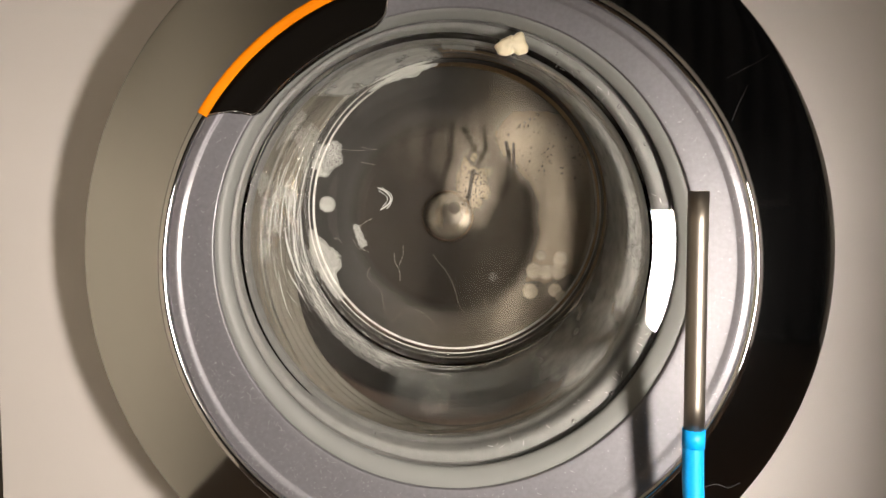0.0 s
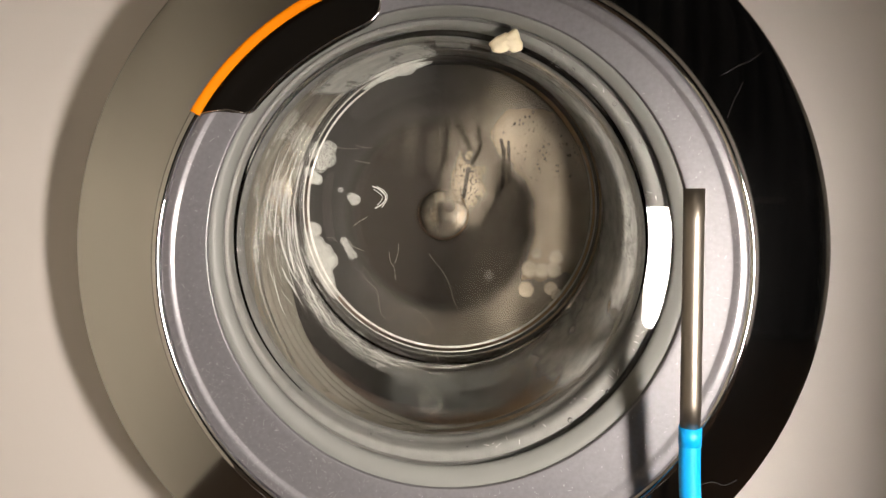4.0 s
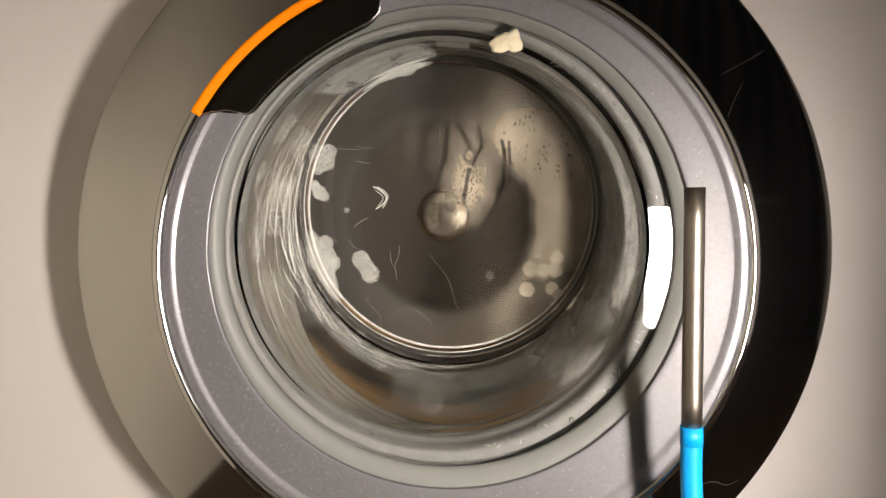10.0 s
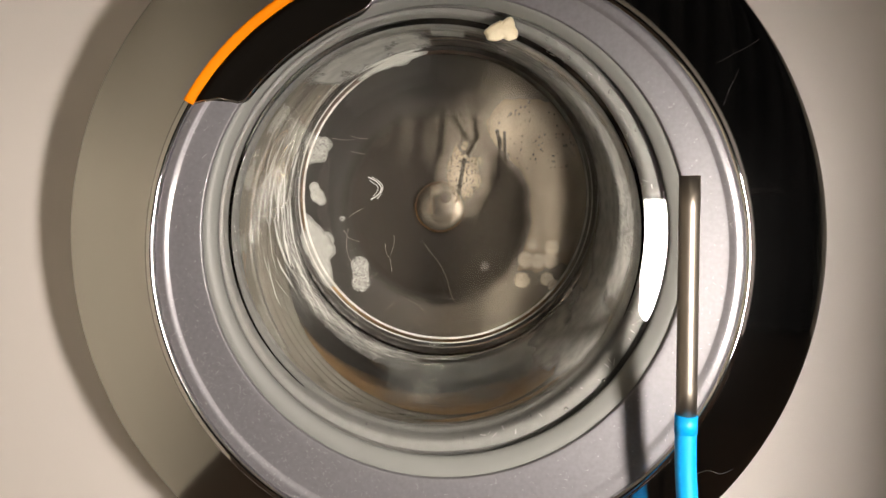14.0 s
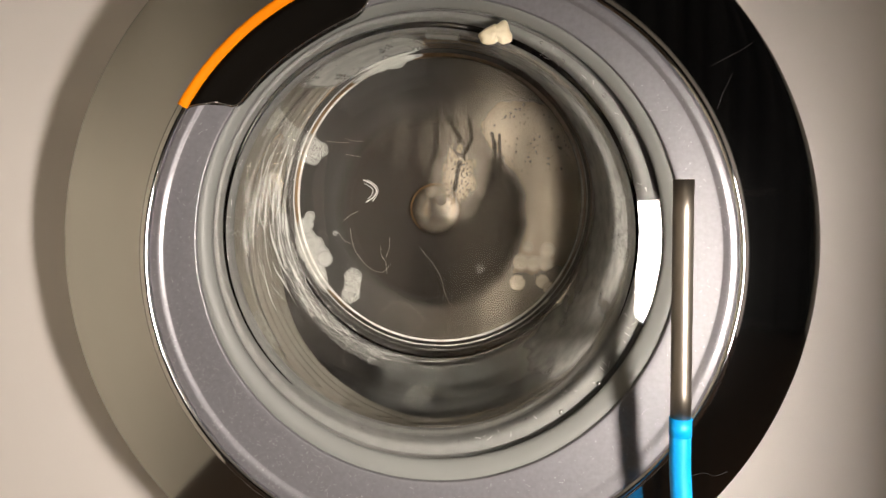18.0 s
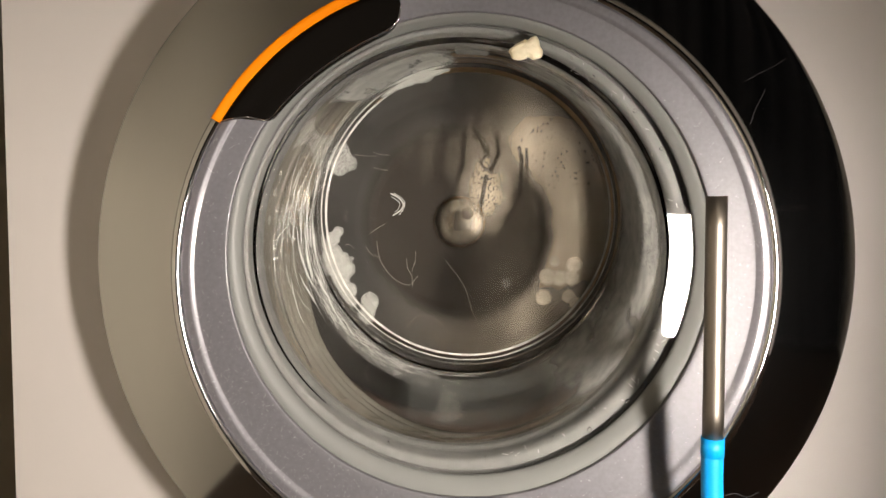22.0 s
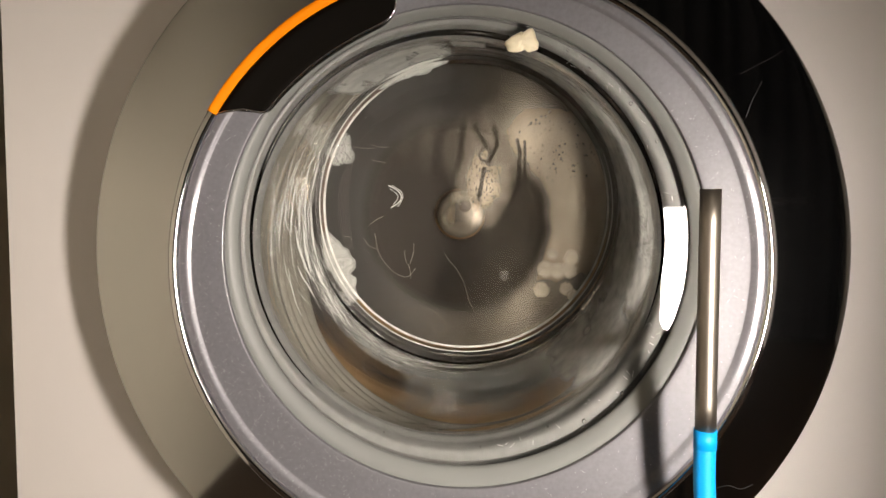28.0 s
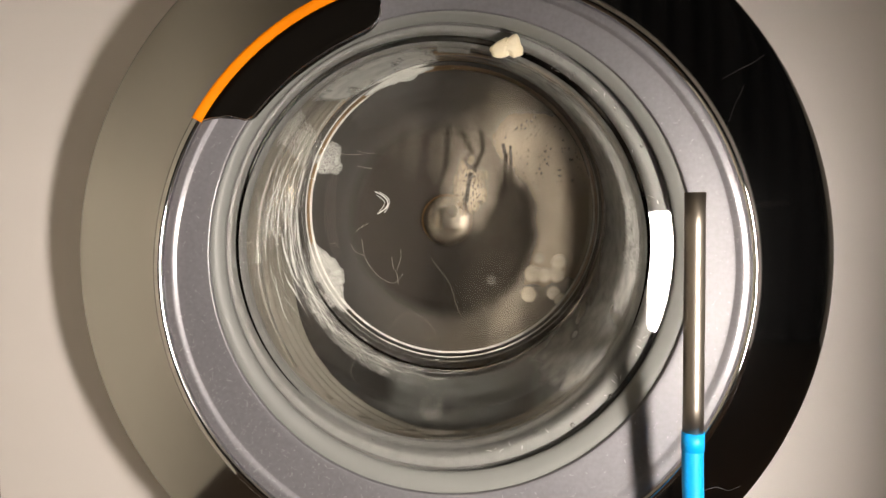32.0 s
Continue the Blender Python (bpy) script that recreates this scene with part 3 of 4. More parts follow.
MILK = film_material("milky_foam", (0.46, 0.46, 0.43), 220, 0.72, 0.95)
BUBBLY = film_material("bubbly_foam", (0.5, 0.5, 0.47), 480, 0.30, 0.85, cells=True)
FOGGLOWMAT = film_material("condensation", (0.92, 0.80, 0.63), 40, 0.85, 1.05)
SUDS = film_material("thin_suds", (0.6, 0.61, 0.57), 60, 0.7, 0.95)
FAINT = film_material("faint_suds_spots", (0.34, 0.32, 0.29), 90, 0.08, 0.2)
SPOTS = film_material("suds_spots", (0.75, 0.69, 0.58), 90, 0.5, 0.7)
FIBREMAT = material("grey_fibre", (0.045, 0.045, 0.05), rough=0.6, var=0.1)
HAIRMAT = material("pale_fibre", (0.42, 0.38, 0.33), rough=0.4, var=0.1)
DROPMAT = clear_glass("water", (0.97, 0.97, 0.95), rough=0.02)
WHITEGLINT = material("white_glint", (0.9, 0.9, 0.88), rough=0.2, var=0.05)
CREAM = material("cream_soap", (0.9, 0.8, 0.58), rough=0.45, var=0.08, scale=120, bump=0.2)


def density(ob, values):
    at = ob.data.attributes.new("film", "FLOAT", "POINT")
    at.data.foreach_set("value", values)


def blob(name, lobes, mat, thick, label, group, edge=0.8, seed=0.0, wobble=0.06):
    """A flattened clot: the outline that round lobes (x, z, r) make together, domed on its far side. It lies about its first lobe's middle."""
    seg, rings = 72, 9
    reach = []
    for i in range(seg):
        a = 2 * math.pi * i / seg
        c, s = math.cos(a), math.sin(a)
        far = 0.0
        for x, z, r in lobes:
            along, off = x * c + z * s, -x * s + z * c
            if abs(off) < r:
                far = max(far, along + math.sqrt(r * r - off * off))
        reach.append(max(far, 0.0006))
    for _ in range(2):
        reach = [(reach[i - 1] + 2 * reach[i] + reach[(i + 1) % seg]) / 4 for i in range(seg)]
    bm = bmesh.new()
    values, grid = [], []
    for side in (0, 1):
        rows = []
        for k in range(1, rings + 1):
            f = k / rings
            row = []
            for i in range(seg):
                a = 2 * math.pi * i / seg
                w = 1 + wobble * noise.noise(Vector((math.cos(a) * 3 + seed, math.sin(a) * 3, seed)))
                h = thick * math.sqrt(max(0.0, 1 - f * f)) if side else 0.0
                h *= 1 + 0.3 * noise.noise(Vector((f * math.cos(a) * 4, f * math.sin(a) * 4, seed + 5))) if side else 1
                row.append(bm.verts.new((f * reach[i] * w * math.cos(a), h, f * reach[i] * w * math.sin(a))))
                values.append(1.0 if f < edge else 0.75)
            rows.append(row)
        mid = bm.verts.new((0, thick if side else 0.0, 0))
        values.append(1.0)
        for i in range(seg):
            bm.faces.new((mid, rows[0][i], rows[0][(i + 1) % seg]))
        for a, b in zip(rows, rows[1:]):
            for i in range(seg):
                j = (i + 1) % seg
                bm.faces.new((a[i], a[j], b[j], b[i]))
        grid.append(rows[-1])
    for i in range(seg):
        j = (i + 1) % seg
        bm.faces.new((grid[0][i], grid[0][j], grid[1][j], grid[1][i]))
    ob = mesh_object(name, bm, mat)
    density(ob, values)
    return tagged(ob, label, "foam", group)


def put(ob, x, z, turn=0.0, lean=False):
    """Lays a clot on the inner side of the window; a flat one leans with the glass."""
    if lean:
        along, up = (back_y(x + 0.001, z) - back_y(x, z)) / 0.001, (back_y(x, z + 0.001) - back_y(x, z)) / 0.001
        ob.matrix_basis = pose(x, back_y(x, z) + 0.0001, z, -math.degrees(math.atan(up)), 0, math.degrees(math.atan(along)))
    else:
        ob.matrix_basis = pose(x, back_y(x, z) + 0.0004, z, 0, turn, 0)
    return ob


FG = "foam clots on the glass"
foam_a = put(blob("foam_clot", [(0, 0, 0.0095), (0.006, 0.006, 0.006), (0.007, -0.003, 0.006), (-0.006, 0.003, 0.007), (0.001, -0.009, 0.005)], BUBBLY, 0.004, "bubbly white foam clot stuck to the window", FG, seed=1.0), -0.102, 0.511)
foam_b = put(blob("foam_clot", [(0, 0.004, 0.0105), (0.0065, 0.0, 0.0072), (-0.006, 0.012, 0.0095), (-0.010, 0.022, 0.0055), (0.0015, -0.010, 0.0090), (0.0055, -0.019, 0.0068), (0.010, -0.028, 0.0044), (-0.006, 0.003, 0.011)], MILK, 0.005, "large milky white foam clot at the rim of the window", FG, seed=2.0, wobble=0.17), -0.107, 0.425)
foam_c = put(blob("foam_clot", [(0, 0, 0.0064)], MILK, 0.003, "small round milky foam clot sliding down", FG, seed=3.0, wobble=0.1), -0.102, 0.473)
foam_d = put(blob("foam_clot", [(0, 0, 0.0034), (-0.0026, 0.0065, 0.0033), (0.0022, -0.0055, 0.0038), (-0.001, 0.003, 0.0028)], BUBBLY, 0.003, "small strip of bubbly foam on the window", FG, seed=4.0, wobble=0.15), -0.077, 0.448)
foam_e = put(blob("foam_clot", [(0, 0, 0.0066), (-0.0045, 0.005, 0.0072), (0.004, -0.0055, 0.0075)], BUBBLY, 0.0035, "double clot of bubbly white foam sliding down the glass", FG, seed=5.0), -0.073, 0.501)
foam_h = put(blob("foam_clot", [(0, 0, 0.0046), (-0.0028, 0.0018, 0.0036)], BUBBLY, 0.003, "small clot of bubbly foam sliding down the glass", FG, seed=8.0), -0.073, 0.501)
foam_f = put(blob("foam_clot", [(0, 0, 0.0056), (-0.005, 0.005, 0.0042), (0.004, -0.002, 0.0042)], MILK, 0.003, "three-cornered milky foam clot", FG, seed=6.0), -0.11, 0.49)
foam_g = put(blob("foam_clot", [(0, 0, 0.0022)], BUBBLY, 0.0015, "tiny foam clot on the window", FG, seed=7.0, wobble=0.3), -0.088, 0.486)
for k, (x, z, r) in enumerate([(0.0280, 0.4170, 0.0040), (0.0570, 0.4060, 0.0062), (0.0600, 0.4220, 0.0067), (0.0780, 0.4220, 0.0067), (0.0690, 0.4210, 0.0062), (0.0760, 0.4070, 0.0053), (0.0810, 0.4020, 0.0049), (0.0780, 0.3930, 0.0044), (0.0650, 0.4340, 0.0044), (0.0800, 0.4310, 0.0062)]):
    put(blob("foam_spot", [(0, 0, r)], SPOTS if r > 0.0042 else FAINT, 0.0008, "flat round spot of thin suds on the window", "suds spots", seed=10.0 + k, wobble=0.16), x, z, lean=True)

# thin suds patches at the top of the bowl, and a lump of cream soap
top_suds = blob("suds_patch", [(0.0000, 0.0000, 0.0142), (-0.0180, -0.0060, 0.0107), (-0.0300, -0.0090, 0.0062), (0.0150, 0.0040, 0.0142), (0.0270, 0.0100, 0.0089), (0.0330, 0.0140, 0.0044), (0.0040, 0.0080, 0.0133)], SUDS, 0.004, "wide grey-white patch of thin suds at the window's top", "suds patches", seed=21.0, wobble=0.12)
put(top_suds, -0.0530, 0.5820)
soap = blob("soap_lump", [(0.0000, 0.0000, 0.0050), (-0.0050, -0.0022, 0.0044), (0.0050, -0.0022, 0.0048), (-0.0045, 0.0035, 0.0034), (0.0020, -0.0012, 0.0052)], CREAM, 0.004, "cream-coloured soap lump lodged at the top of the seal", "", seed=23.0, wobble=0.12)
soap["category"] = "soap"
soap.matrix_basis = pose(0.0324, -0.0397, 0.5667, 0, 0, 180)


def drop_spots():
    rnd = random.Random(5)
    spots = []
    for _ in range(110):
        a, q = rnd.uniform(0, 2 * math.pi), math.sqrt(rnd.random())
        spots.append((0.070 + 0.035 * q * math.cos(a), 0.515 + 0.029 * q * math.sin(a), rnd.choice((0.0004, 0.0006, 0.0008, 0.0011))))
    for _ in range(70):
        spots.append((rnd.gauss(0.008, 0.016), rnd.uniform(0.466, 0.532), rnd.choice((0.0005, 0.0007, 0.0010))))
    for _ in range(25):
        a = rnd.uniform(-0.9, 0.6)
        spots.append((-0.003 + 0.109 * math.cos(a), 0.4705 + 0.109 * math.sin(a), rnd.choice((0.0006, 0.0009))))
    return spots


DROPS = drop_spots()


def soft(a, b, v):
    """Smooth step from 0 at a to 1 at b."""
    t = max(0.0, min(1.0, (v - a) / (b - a)))
    return t * t * (3 - 2 * t)


def fog_and_glow():
    """Condensation on the window, with runs where drops have slid down it, and painted glow."""
    # the third lobe paints the glow of the hub's highlight
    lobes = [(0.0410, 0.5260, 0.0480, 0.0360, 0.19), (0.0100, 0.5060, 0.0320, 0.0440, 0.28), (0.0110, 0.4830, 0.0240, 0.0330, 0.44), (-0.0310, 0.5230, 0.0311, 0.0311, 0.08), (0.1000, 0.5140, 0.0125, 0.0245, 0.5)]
    runs = [((-0.0048, 0.5370), (-0.0070, 0.5080), 0.0024), ((-0.0070, 0.5080), (-0.0180, 0.4770), 0.0020), ((0.0040, 0.5325), (0.0128, 0.5170), 0.0016), ((0.0118, 0.4994), (0.0083, 0.4795), 0.0017), ((0.0083, 0.4795), (0.0070, 0.4640), 0.0012),
            ((0.0194, 0.5325), (0.0216, 0.5170), 0.0016), ((0.0216, 0.5170), (0.0150, 0.5040), 0.0016), ((0.0370, 0.5215), (0.0392, 0.5130), 0.0014), ((0.0392, 0.5130), (0.0383, 0.4860), 0.0016), ((0.0383, 0.4860), (0.0325, 0.4730), 0.0010),
            ((0.0325, 0.4730), (0.0240, 0.4570), 0.0010), ((0.0427, 0.5200), (0.0436, 0.4900), 0.0012), ((-0.0220, 0.5330), (-0.0260, 0.4990), 0.0040), ((-0.0400, 0.5330), (-0.0440, 0.4990), 0.0036)]
    loop_x, loop_z, loop_r = 0.0128, 0.5103, 0.0048
    step, half = 0.0005, 0.1092
    wet = {}
    for x, z, r in DROPS:
        wet.setdefault((round(x / 0.004), round(z / 0.004)), []).append((x, z, r))
    n = int(half / step)
    bm = bmesh.new()
    made, values = {}, []
    for i in range(-n, n + 1):
        for j in range(-n, n + 1):
            x, z = -0.003 + i * step, 0.4705 + j * step
            if math.hypot(i, j) * step > half:
                continue
            d = 0.0
            for cx, cz, rx, rz, top in lobes:
                q = math.hypot((x - cx) / rx, (z - cz) / rz) + 0.16 * noise.noise(Vector((x * 90, z * 90, 0.0)))
                d = 1 - (1 - d) * (1 - 0.82 * top * max(0.0, min(1.0, (1.0 - q) * 1.15)))
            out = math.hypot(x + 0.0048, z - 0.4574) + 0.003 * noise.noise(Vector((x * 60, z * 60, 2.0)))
            # extra film beyond the back plate's edge paints the drum's bright reflection
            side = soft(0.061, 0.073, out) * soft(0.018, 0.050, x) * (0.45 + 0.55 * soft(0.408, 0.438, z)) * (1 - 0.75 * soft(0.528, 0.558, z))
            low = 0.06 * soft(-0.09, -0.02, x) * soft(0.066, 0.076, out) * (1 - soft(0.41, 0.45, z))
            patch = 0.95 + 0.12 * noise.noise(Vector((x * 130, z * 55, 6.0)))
            # the last factor is a thin painted veil that lifts the dark right half
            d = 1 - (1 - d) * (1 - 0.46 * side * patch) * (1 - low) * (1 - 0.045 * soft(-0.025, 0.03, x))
            speck = noise.noise(Vector((x * 760, z * 620, 4.0)))
            blot = max(0.0, min(1.0, (speck - 0.2) * 8)) * max(0.0, min(1.0, (z - 0.455) * 90)) * max(0.0, min(1.0, (0.036 - x) * 60))
            d *= 1 - 0.6 * blot
            for (xa, za), (xb, zb), w in runs:
                t = max(0.0, min(1.0, ((x - xa) * (xb - xa) + (z - za) * (zb - za)) / ((xb - xa) ** 2 + (zb - za) ** 2)))
                off = math.hypot(x - xa - t * (xb - xa), z - za - t * (zb - za)) / (w * (1 + 0.4 * noise.noise(Vector((z * 300, x * 50, 9)))))
                d *= min(1.0, 0.25 + 0.75 * max(0.0, off - 0.55) / 0.8)
            d *= min(1.0, 0.3 + 0.7 * abs(math.hypot(x - loop_x, z - loop_z) - loop_r) / 0.0015)
            bx, bz = round(x / 0.004), round(z / 0.004)
            for q in ((bx + p, bz + o) for p in (-1, 0, 1) for o in (-1, 0, 1)):
                for cx, cz, r in wet.get(q, ()):
                    d *= min(1.0, 0.55 + 0.45 * max(0.0, math.hypot(x - cx, (z - cz) * 0.8) / r - 0.5) / 0.6)
            made[i, j] = bm.verts.new((x, back_y(x, z) + 0.0003, z))
            values.append(d)
    for (i, j), v in list(made.items()):
        quad = [made.get(k) for k in ((i, j), (i + 1, j), (i + 1, j + 1), (i, j + 1))]
        if all(quad):
            bm.faces.new(quad)
    ob = mesh_object("condensation", bm, FOGGLOWMAT)
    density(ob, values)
    return tagged(ob, "patchy condensation with runs and painted glow on the inner side of the window", "condensation", kind="stuff")


fog_and_glow()


def drops():
    """Water drops scattered over the condensation."""
    rnd = random.Random(6)
    bm = bmesh.new()
    for x, z, r in DROPS:
        m = Matrix.Translation((x, back_y(x, z) + 0.0004, z)) @ Matrix.Diagonal((r * rnd.uniform(0.7, 1.1), r * 0.7, r * rnd.uniform(0.9, 1.4), 1))
        bmesh.ops.create_icosphere(bm, subdivisions=2, radius=0.85, matrix=m)
    ob = mesh_object("water_drops", bm, DROPMAT)
    ob.visible_shadow = False
    return tagged(ob, "small clear water drops on the inner side of the window", "water drops", kind="stuff")


drops()


def strand(ctrl, radius=0.00011, label="thin pale hair stuck to the window"):
    """A hair through a few points, about its first one."""
    x0, z0 = ctrl[0]
    pts = [(x - x0, back_y(x, z) - back_y(x0, z0), z - z0) for x, z in spline(ctrl, 6)]
    ob = mesh_object("hair", sweep(pts, radius, 5), HAIRMAT)
    ob.matrix_basis = pose(x0, back_y(x0, z0) + 0.0005, z0)
    return tagged(ob, label, "hair", "hairs on the window")


long_hair = strand([(-0.0690, 0.4230), (-0.0710, 0.4170), (-0.0660, 0.4110), (-0.0600, 0.4050), (-0.0580, 0.3950), (-0.0560, 0.3860), (-0.0500, 0.3810)], label="long wavy pale hair stuck to the window")
strand([(-0.0500, 0.3810), (-0.0450, 0.3870), (-0.0390, 0.3910), (-0.0290, 0.3890), (-0.0200, 0.3820), (-0.0160, 0.3750), (-0.0200, 0.3700), (-0.0260, 0.3720), (-0.0270, 0.3760), (-0.0230, 0.3780)], label="looped pale hair stuck to the window")
curved_hair = strand([(-0.0733, 0.4486), (-0.0702, 0.4331), (-0.0597, 0.4195), (-0.0483, 0.4146), (-0.0412, 0.4217)], label="long curved pale hair stuck to the window")
for ctrl in ([(-0.0500, 0.4350), (-0.0490, 0.4270), (-0.0460, 0.4220), (-0.0450, 0.4130)], [(-0.0430, 0.4410), (-0.0430, 0.4340), (-0.0460, 0.4250)], [(-0.0190, 0.4340), (-0.0150, 0.4280), (-0.0090, 0.4210), (-0.0030, 0.4100), (0.0010, 0.3960), (0.0050, 0.3880)], [(-0.0100, 0.3520), (-0.0110, 0.3460), (-0.0170, 0.3430)], [(-0.0980, 0.4460), (-0.0940, 0.4460), (-0.0910, 0.4430)], [(0.0450, 0.4860), (0.0490, 0.4790), (0.0500, 0.4720)], [(-0.0820, 0.4450), (-0.0780, 0.4390), (-0.0700, 0.4360)]):
    strand(ctrl)
for ctrl in ([(-0.0900, 0.5160), (-0.0820, 0.5150), (-0.0730, 0.5150)], [(-0.0760, 0.5180), (-0.0690, 0.5160), (-0.0630, 0.5160)], [(-0.0760, 0.5060), (-0.0710, 0.5050), (-0.0650, 0.5040)], [(-0.0670, 0.4620), (-0.0730, 0.4590), (-0.0780, 0.4550)], [(0.0210, 0.3990), (0.0220, 0.3950), (0.0240, 0.3920)], [(0.0990, 0.3590), (0.1020, 0.3570), (0.1040, 0.3550)]):
    strand(ctrl, 0.00013, "short straight pale fibre on the window")
# a small reflection, built as bright white strands in the glass
for ctrl, radius in (([(-0.0620, 0.4860), (-0.0560, 0.4830), (-0.0520, 0.4780), (-0.0540, 0.4730), (-0.0600, 0.4690)], 0.00036), ([(-0.0590, 0.4862), (-0.0530, 0.4822), (-0.0508, 0.4782), (-0.0522, 0.4735), (-0.0550, 0.4695)], 0.00022),
                     ([(-0.0610, 0.4835), (-0.0560, 0.4800), (-0.0545, 0.4775), (-0.0560, 0.4740), (-0.0585, 0.4715)], 0.00018)):
    mark = mesh_object("chevron", sweep([(x, back_y(x, z) - 0.0075, z) for x, z in spline(ctrl, 5)], radius, 8), WHITEGLINT)
    mark.parent = door
    tagged(mark, "small bright curved reflection built as strands in the glass")


def wall_ring(y):
    """Radius, middle and upright stretch of the bowl's inner side at depth y."""
    ys = (-0.022, -0.008, 0.012, 0.04, 0.068, 0.080, 0.0872, 0.0895)
    return [float(np.interp(y, ys, v)) for v in ((0.1262, 0.1258, 0.1248, 0.1228, 0.1206, 0.1198, 0.1165, 0.108), (-0.0067, -0.0064, -0.0056, -0.0046, -0.0032, -0.003, -0.003, -0.003),
                                                 (0.4500, 0.4515, 0.4555, 0.4606, 0.4660, 0.468, 0.4695, 0.4705), (1, 1.005, 1.01, 1.015, 1.005, 1, 1, 1))]


def front_ring(y):
    """Radius, middle and upright stretch of the bowl's near side at depth y."""
    ys = (-0.032, -0.0225, -0.010, 0.008, 0.034, 0.06, 0.074, 0.0785, 0.0796)
    return [float(np.interp(y, ys, v)) for v in ((0.1198, 0.1199, 0.1199, 0.1192, 0.1172, 0.1152, 0.1146, 0.1138, 0.1122), (-0.0067, -0.0067, -0.0066, -0.006, -0.005, -0.004, -0.0035, -0.003, -0.003),
                                                 (0.4495, 0.4501, 0.4516, 0.4547, 0.4595, 0.4648, 0.4688, 0.4697, 0.47), (1, 1, 1.005, 1.01, 1.015, 1.015, 1, 1, 1))]


def wall_film(name, a0, a1, y0, y1, seed, dens, label, mat, ripple=0.0008, near=False):
    """A thin film on the far or the near side of the bowl's wall."""
    bm = bmesh.new()
    na, nr = 140, 22
    rows, values = [], []
    for j in range(nr + 1):
        v = j / nr
        r, cx, cz, k = (front_ring if near else wall_ring)(y0 + (y1 - y0) * v)
        row = []
        for i in range(na + 1):
            u = i / na
            a = radians(a0 + (a1 - a0) * u)
            n = noise.noise(Vector((u * 24, v * 6, seed))) + 0.6 * noise.noise(Vector((u * 70, v * 14, seed + 2)))
            rr = r - 0.0008 - ripple * (1 + n) if near else r + 0.0012 + ripple * (1 + n)
            row.append(bm.verts.new((cx + rr * math.cos(a), y0 + (y1 - y0) * v, cz + k * rr * math.sin(a))))
            e = min(1.0, 7 * min(u, 1 - u)) * min(1.0, 5 * min(v, 1 - v) + 0.03)
            edge = 0.8 + 1.0 * noise.noise(Vector((u * 9, v * 3, seed + 7))) + 0.5 * noise.noise(Vector((u * 34, v * 9, seed + 9)))
            values.append(max(0.0, min(1.0, dens * min(1.0, 2.2 * e * edge))))
        rows.append(row)
    for a, b in zip(rows, rows[1:]):
        for i in range(na):
            bm.faces.new((a[i], a[i + 1], b[i + 1], b[i]))
    ob = mesh_object(name, bm, mat)
    density(ob, values)
    return tagged(ob, label, "suds", "wet suds in the bowl", kind="stuff")


WETSUDS = film_material("wet_suds", (0.55, 0.55, 0.52), 220, 0.4, 1.0)
wall_film("wet_suds", 184, 262, 0.050, 0.084, 1.0, 0.45, "crinkled wet suds along the lower wall of the bowl", WETSUDS, 0.0014)
wall_film("wet_suds", 250, 322, 0.040, 0.070, 12.0, 0.26, "thin smeared suds along the lower wall of the bowl", WETSUDS)
wall_film("wet_suds", 93, 132, -0.033, 0.078, 5.0, 0.95, "wide grey patch of thin suds at the top of the bowl", SUDS, 0.0002, True)
wall_film("wet_suds", 81, 92, -0.033, 0.010, 6.0, 0.65, "small grey patch of thin suds at the top of the bowl", SUDS, 0.0002, True)


SMEAR = film_material("grey_smear", (0.30, 0.31, 0.29), 45, 0.35, 1.0)
# pale translucent film, thin over the right of the bowl's wall
HAZE = film_material("pale_haze", (0.8, 0.8, 0.76), 90, 0.6, 1.0, through_light=0.85)
wall_film("pale_haze", -62, 76, -0.033, 0.066, 8.0, 0.7, "thin milky haze over the right wall of the bowl", HAZE, 0.0001, True)

wall_film("wet_suds", 248, 304, -0.008, 0.058, 14.0, 0.40, "grey smears of thin suds on the lower wall of the bowl", SMEAR, 0.0001, True)
# hazy film that paints the glare beside the lamp's reflection
wall_film("glare_patch", -9, 14, -0.0335, 0.012, 9.0, 0.55, "hazy patch painted as glare on the wall of the bowl", HAZE, 0.0001, True)


def dust():
    """Dust specks and fine scratches on the silver ring."""
    rnd = random.Random(9)
    bm = bmesh.new()
    for _ in range(1500):
        a = radians(rnd.uniform(150, 400) if rnd.random() < 0.45 else rnd.gauss(228, 24))
        r = rnd.uniform(0.1425, 0.1665)
        y = ring_y(r) - 0.0002
        cx, cz = ring_middle(r)
        long = rnd.random() < 0.1
        size = rnd.uniform(0.0005, 0.0018) if long else rnd.choice((0.00006, 0.00008, 0.00008, 0.00011, 0.00019))
        m = Matrix.Translation((cx + r * math.cos(a), y, cz + r * math.sin(a))) @ Matrix.Rotation(rnd.uniform(0, 3.1), 4, "Y")
        w = 0.00005 if long else size
        vs = [bm.verts.new(m @ Vector(p)) for p in ((-size, 0, -w), (size, 0, -w), (size, 0, w), (-size, 0, w))]
        bm.faces.new(vs)
    return tagged(mesh_object("dust", bm, DUSTMAT, False), "pale dust specks and scratches on the silver ring", "dust", kind="stuff")


DUSTMAT = material("pale_dust", (0.56, 0.56, 0.55), rough=0.7, var=0.2)
dust()

# pale lines paint the rim's inner reflections along with soap residue
RIMGLINT = film_material("residue_and_glint_film", (0.88, 0.86, 0.8), 120, 0.8, 1.3)
wall_film("residue_and_glint", 112, 392, 0.0885, 0.0896, 3.0, 0.6, "thin line of soap residue and painted rim reflection round the window", RIMGLINT, 0.0002)
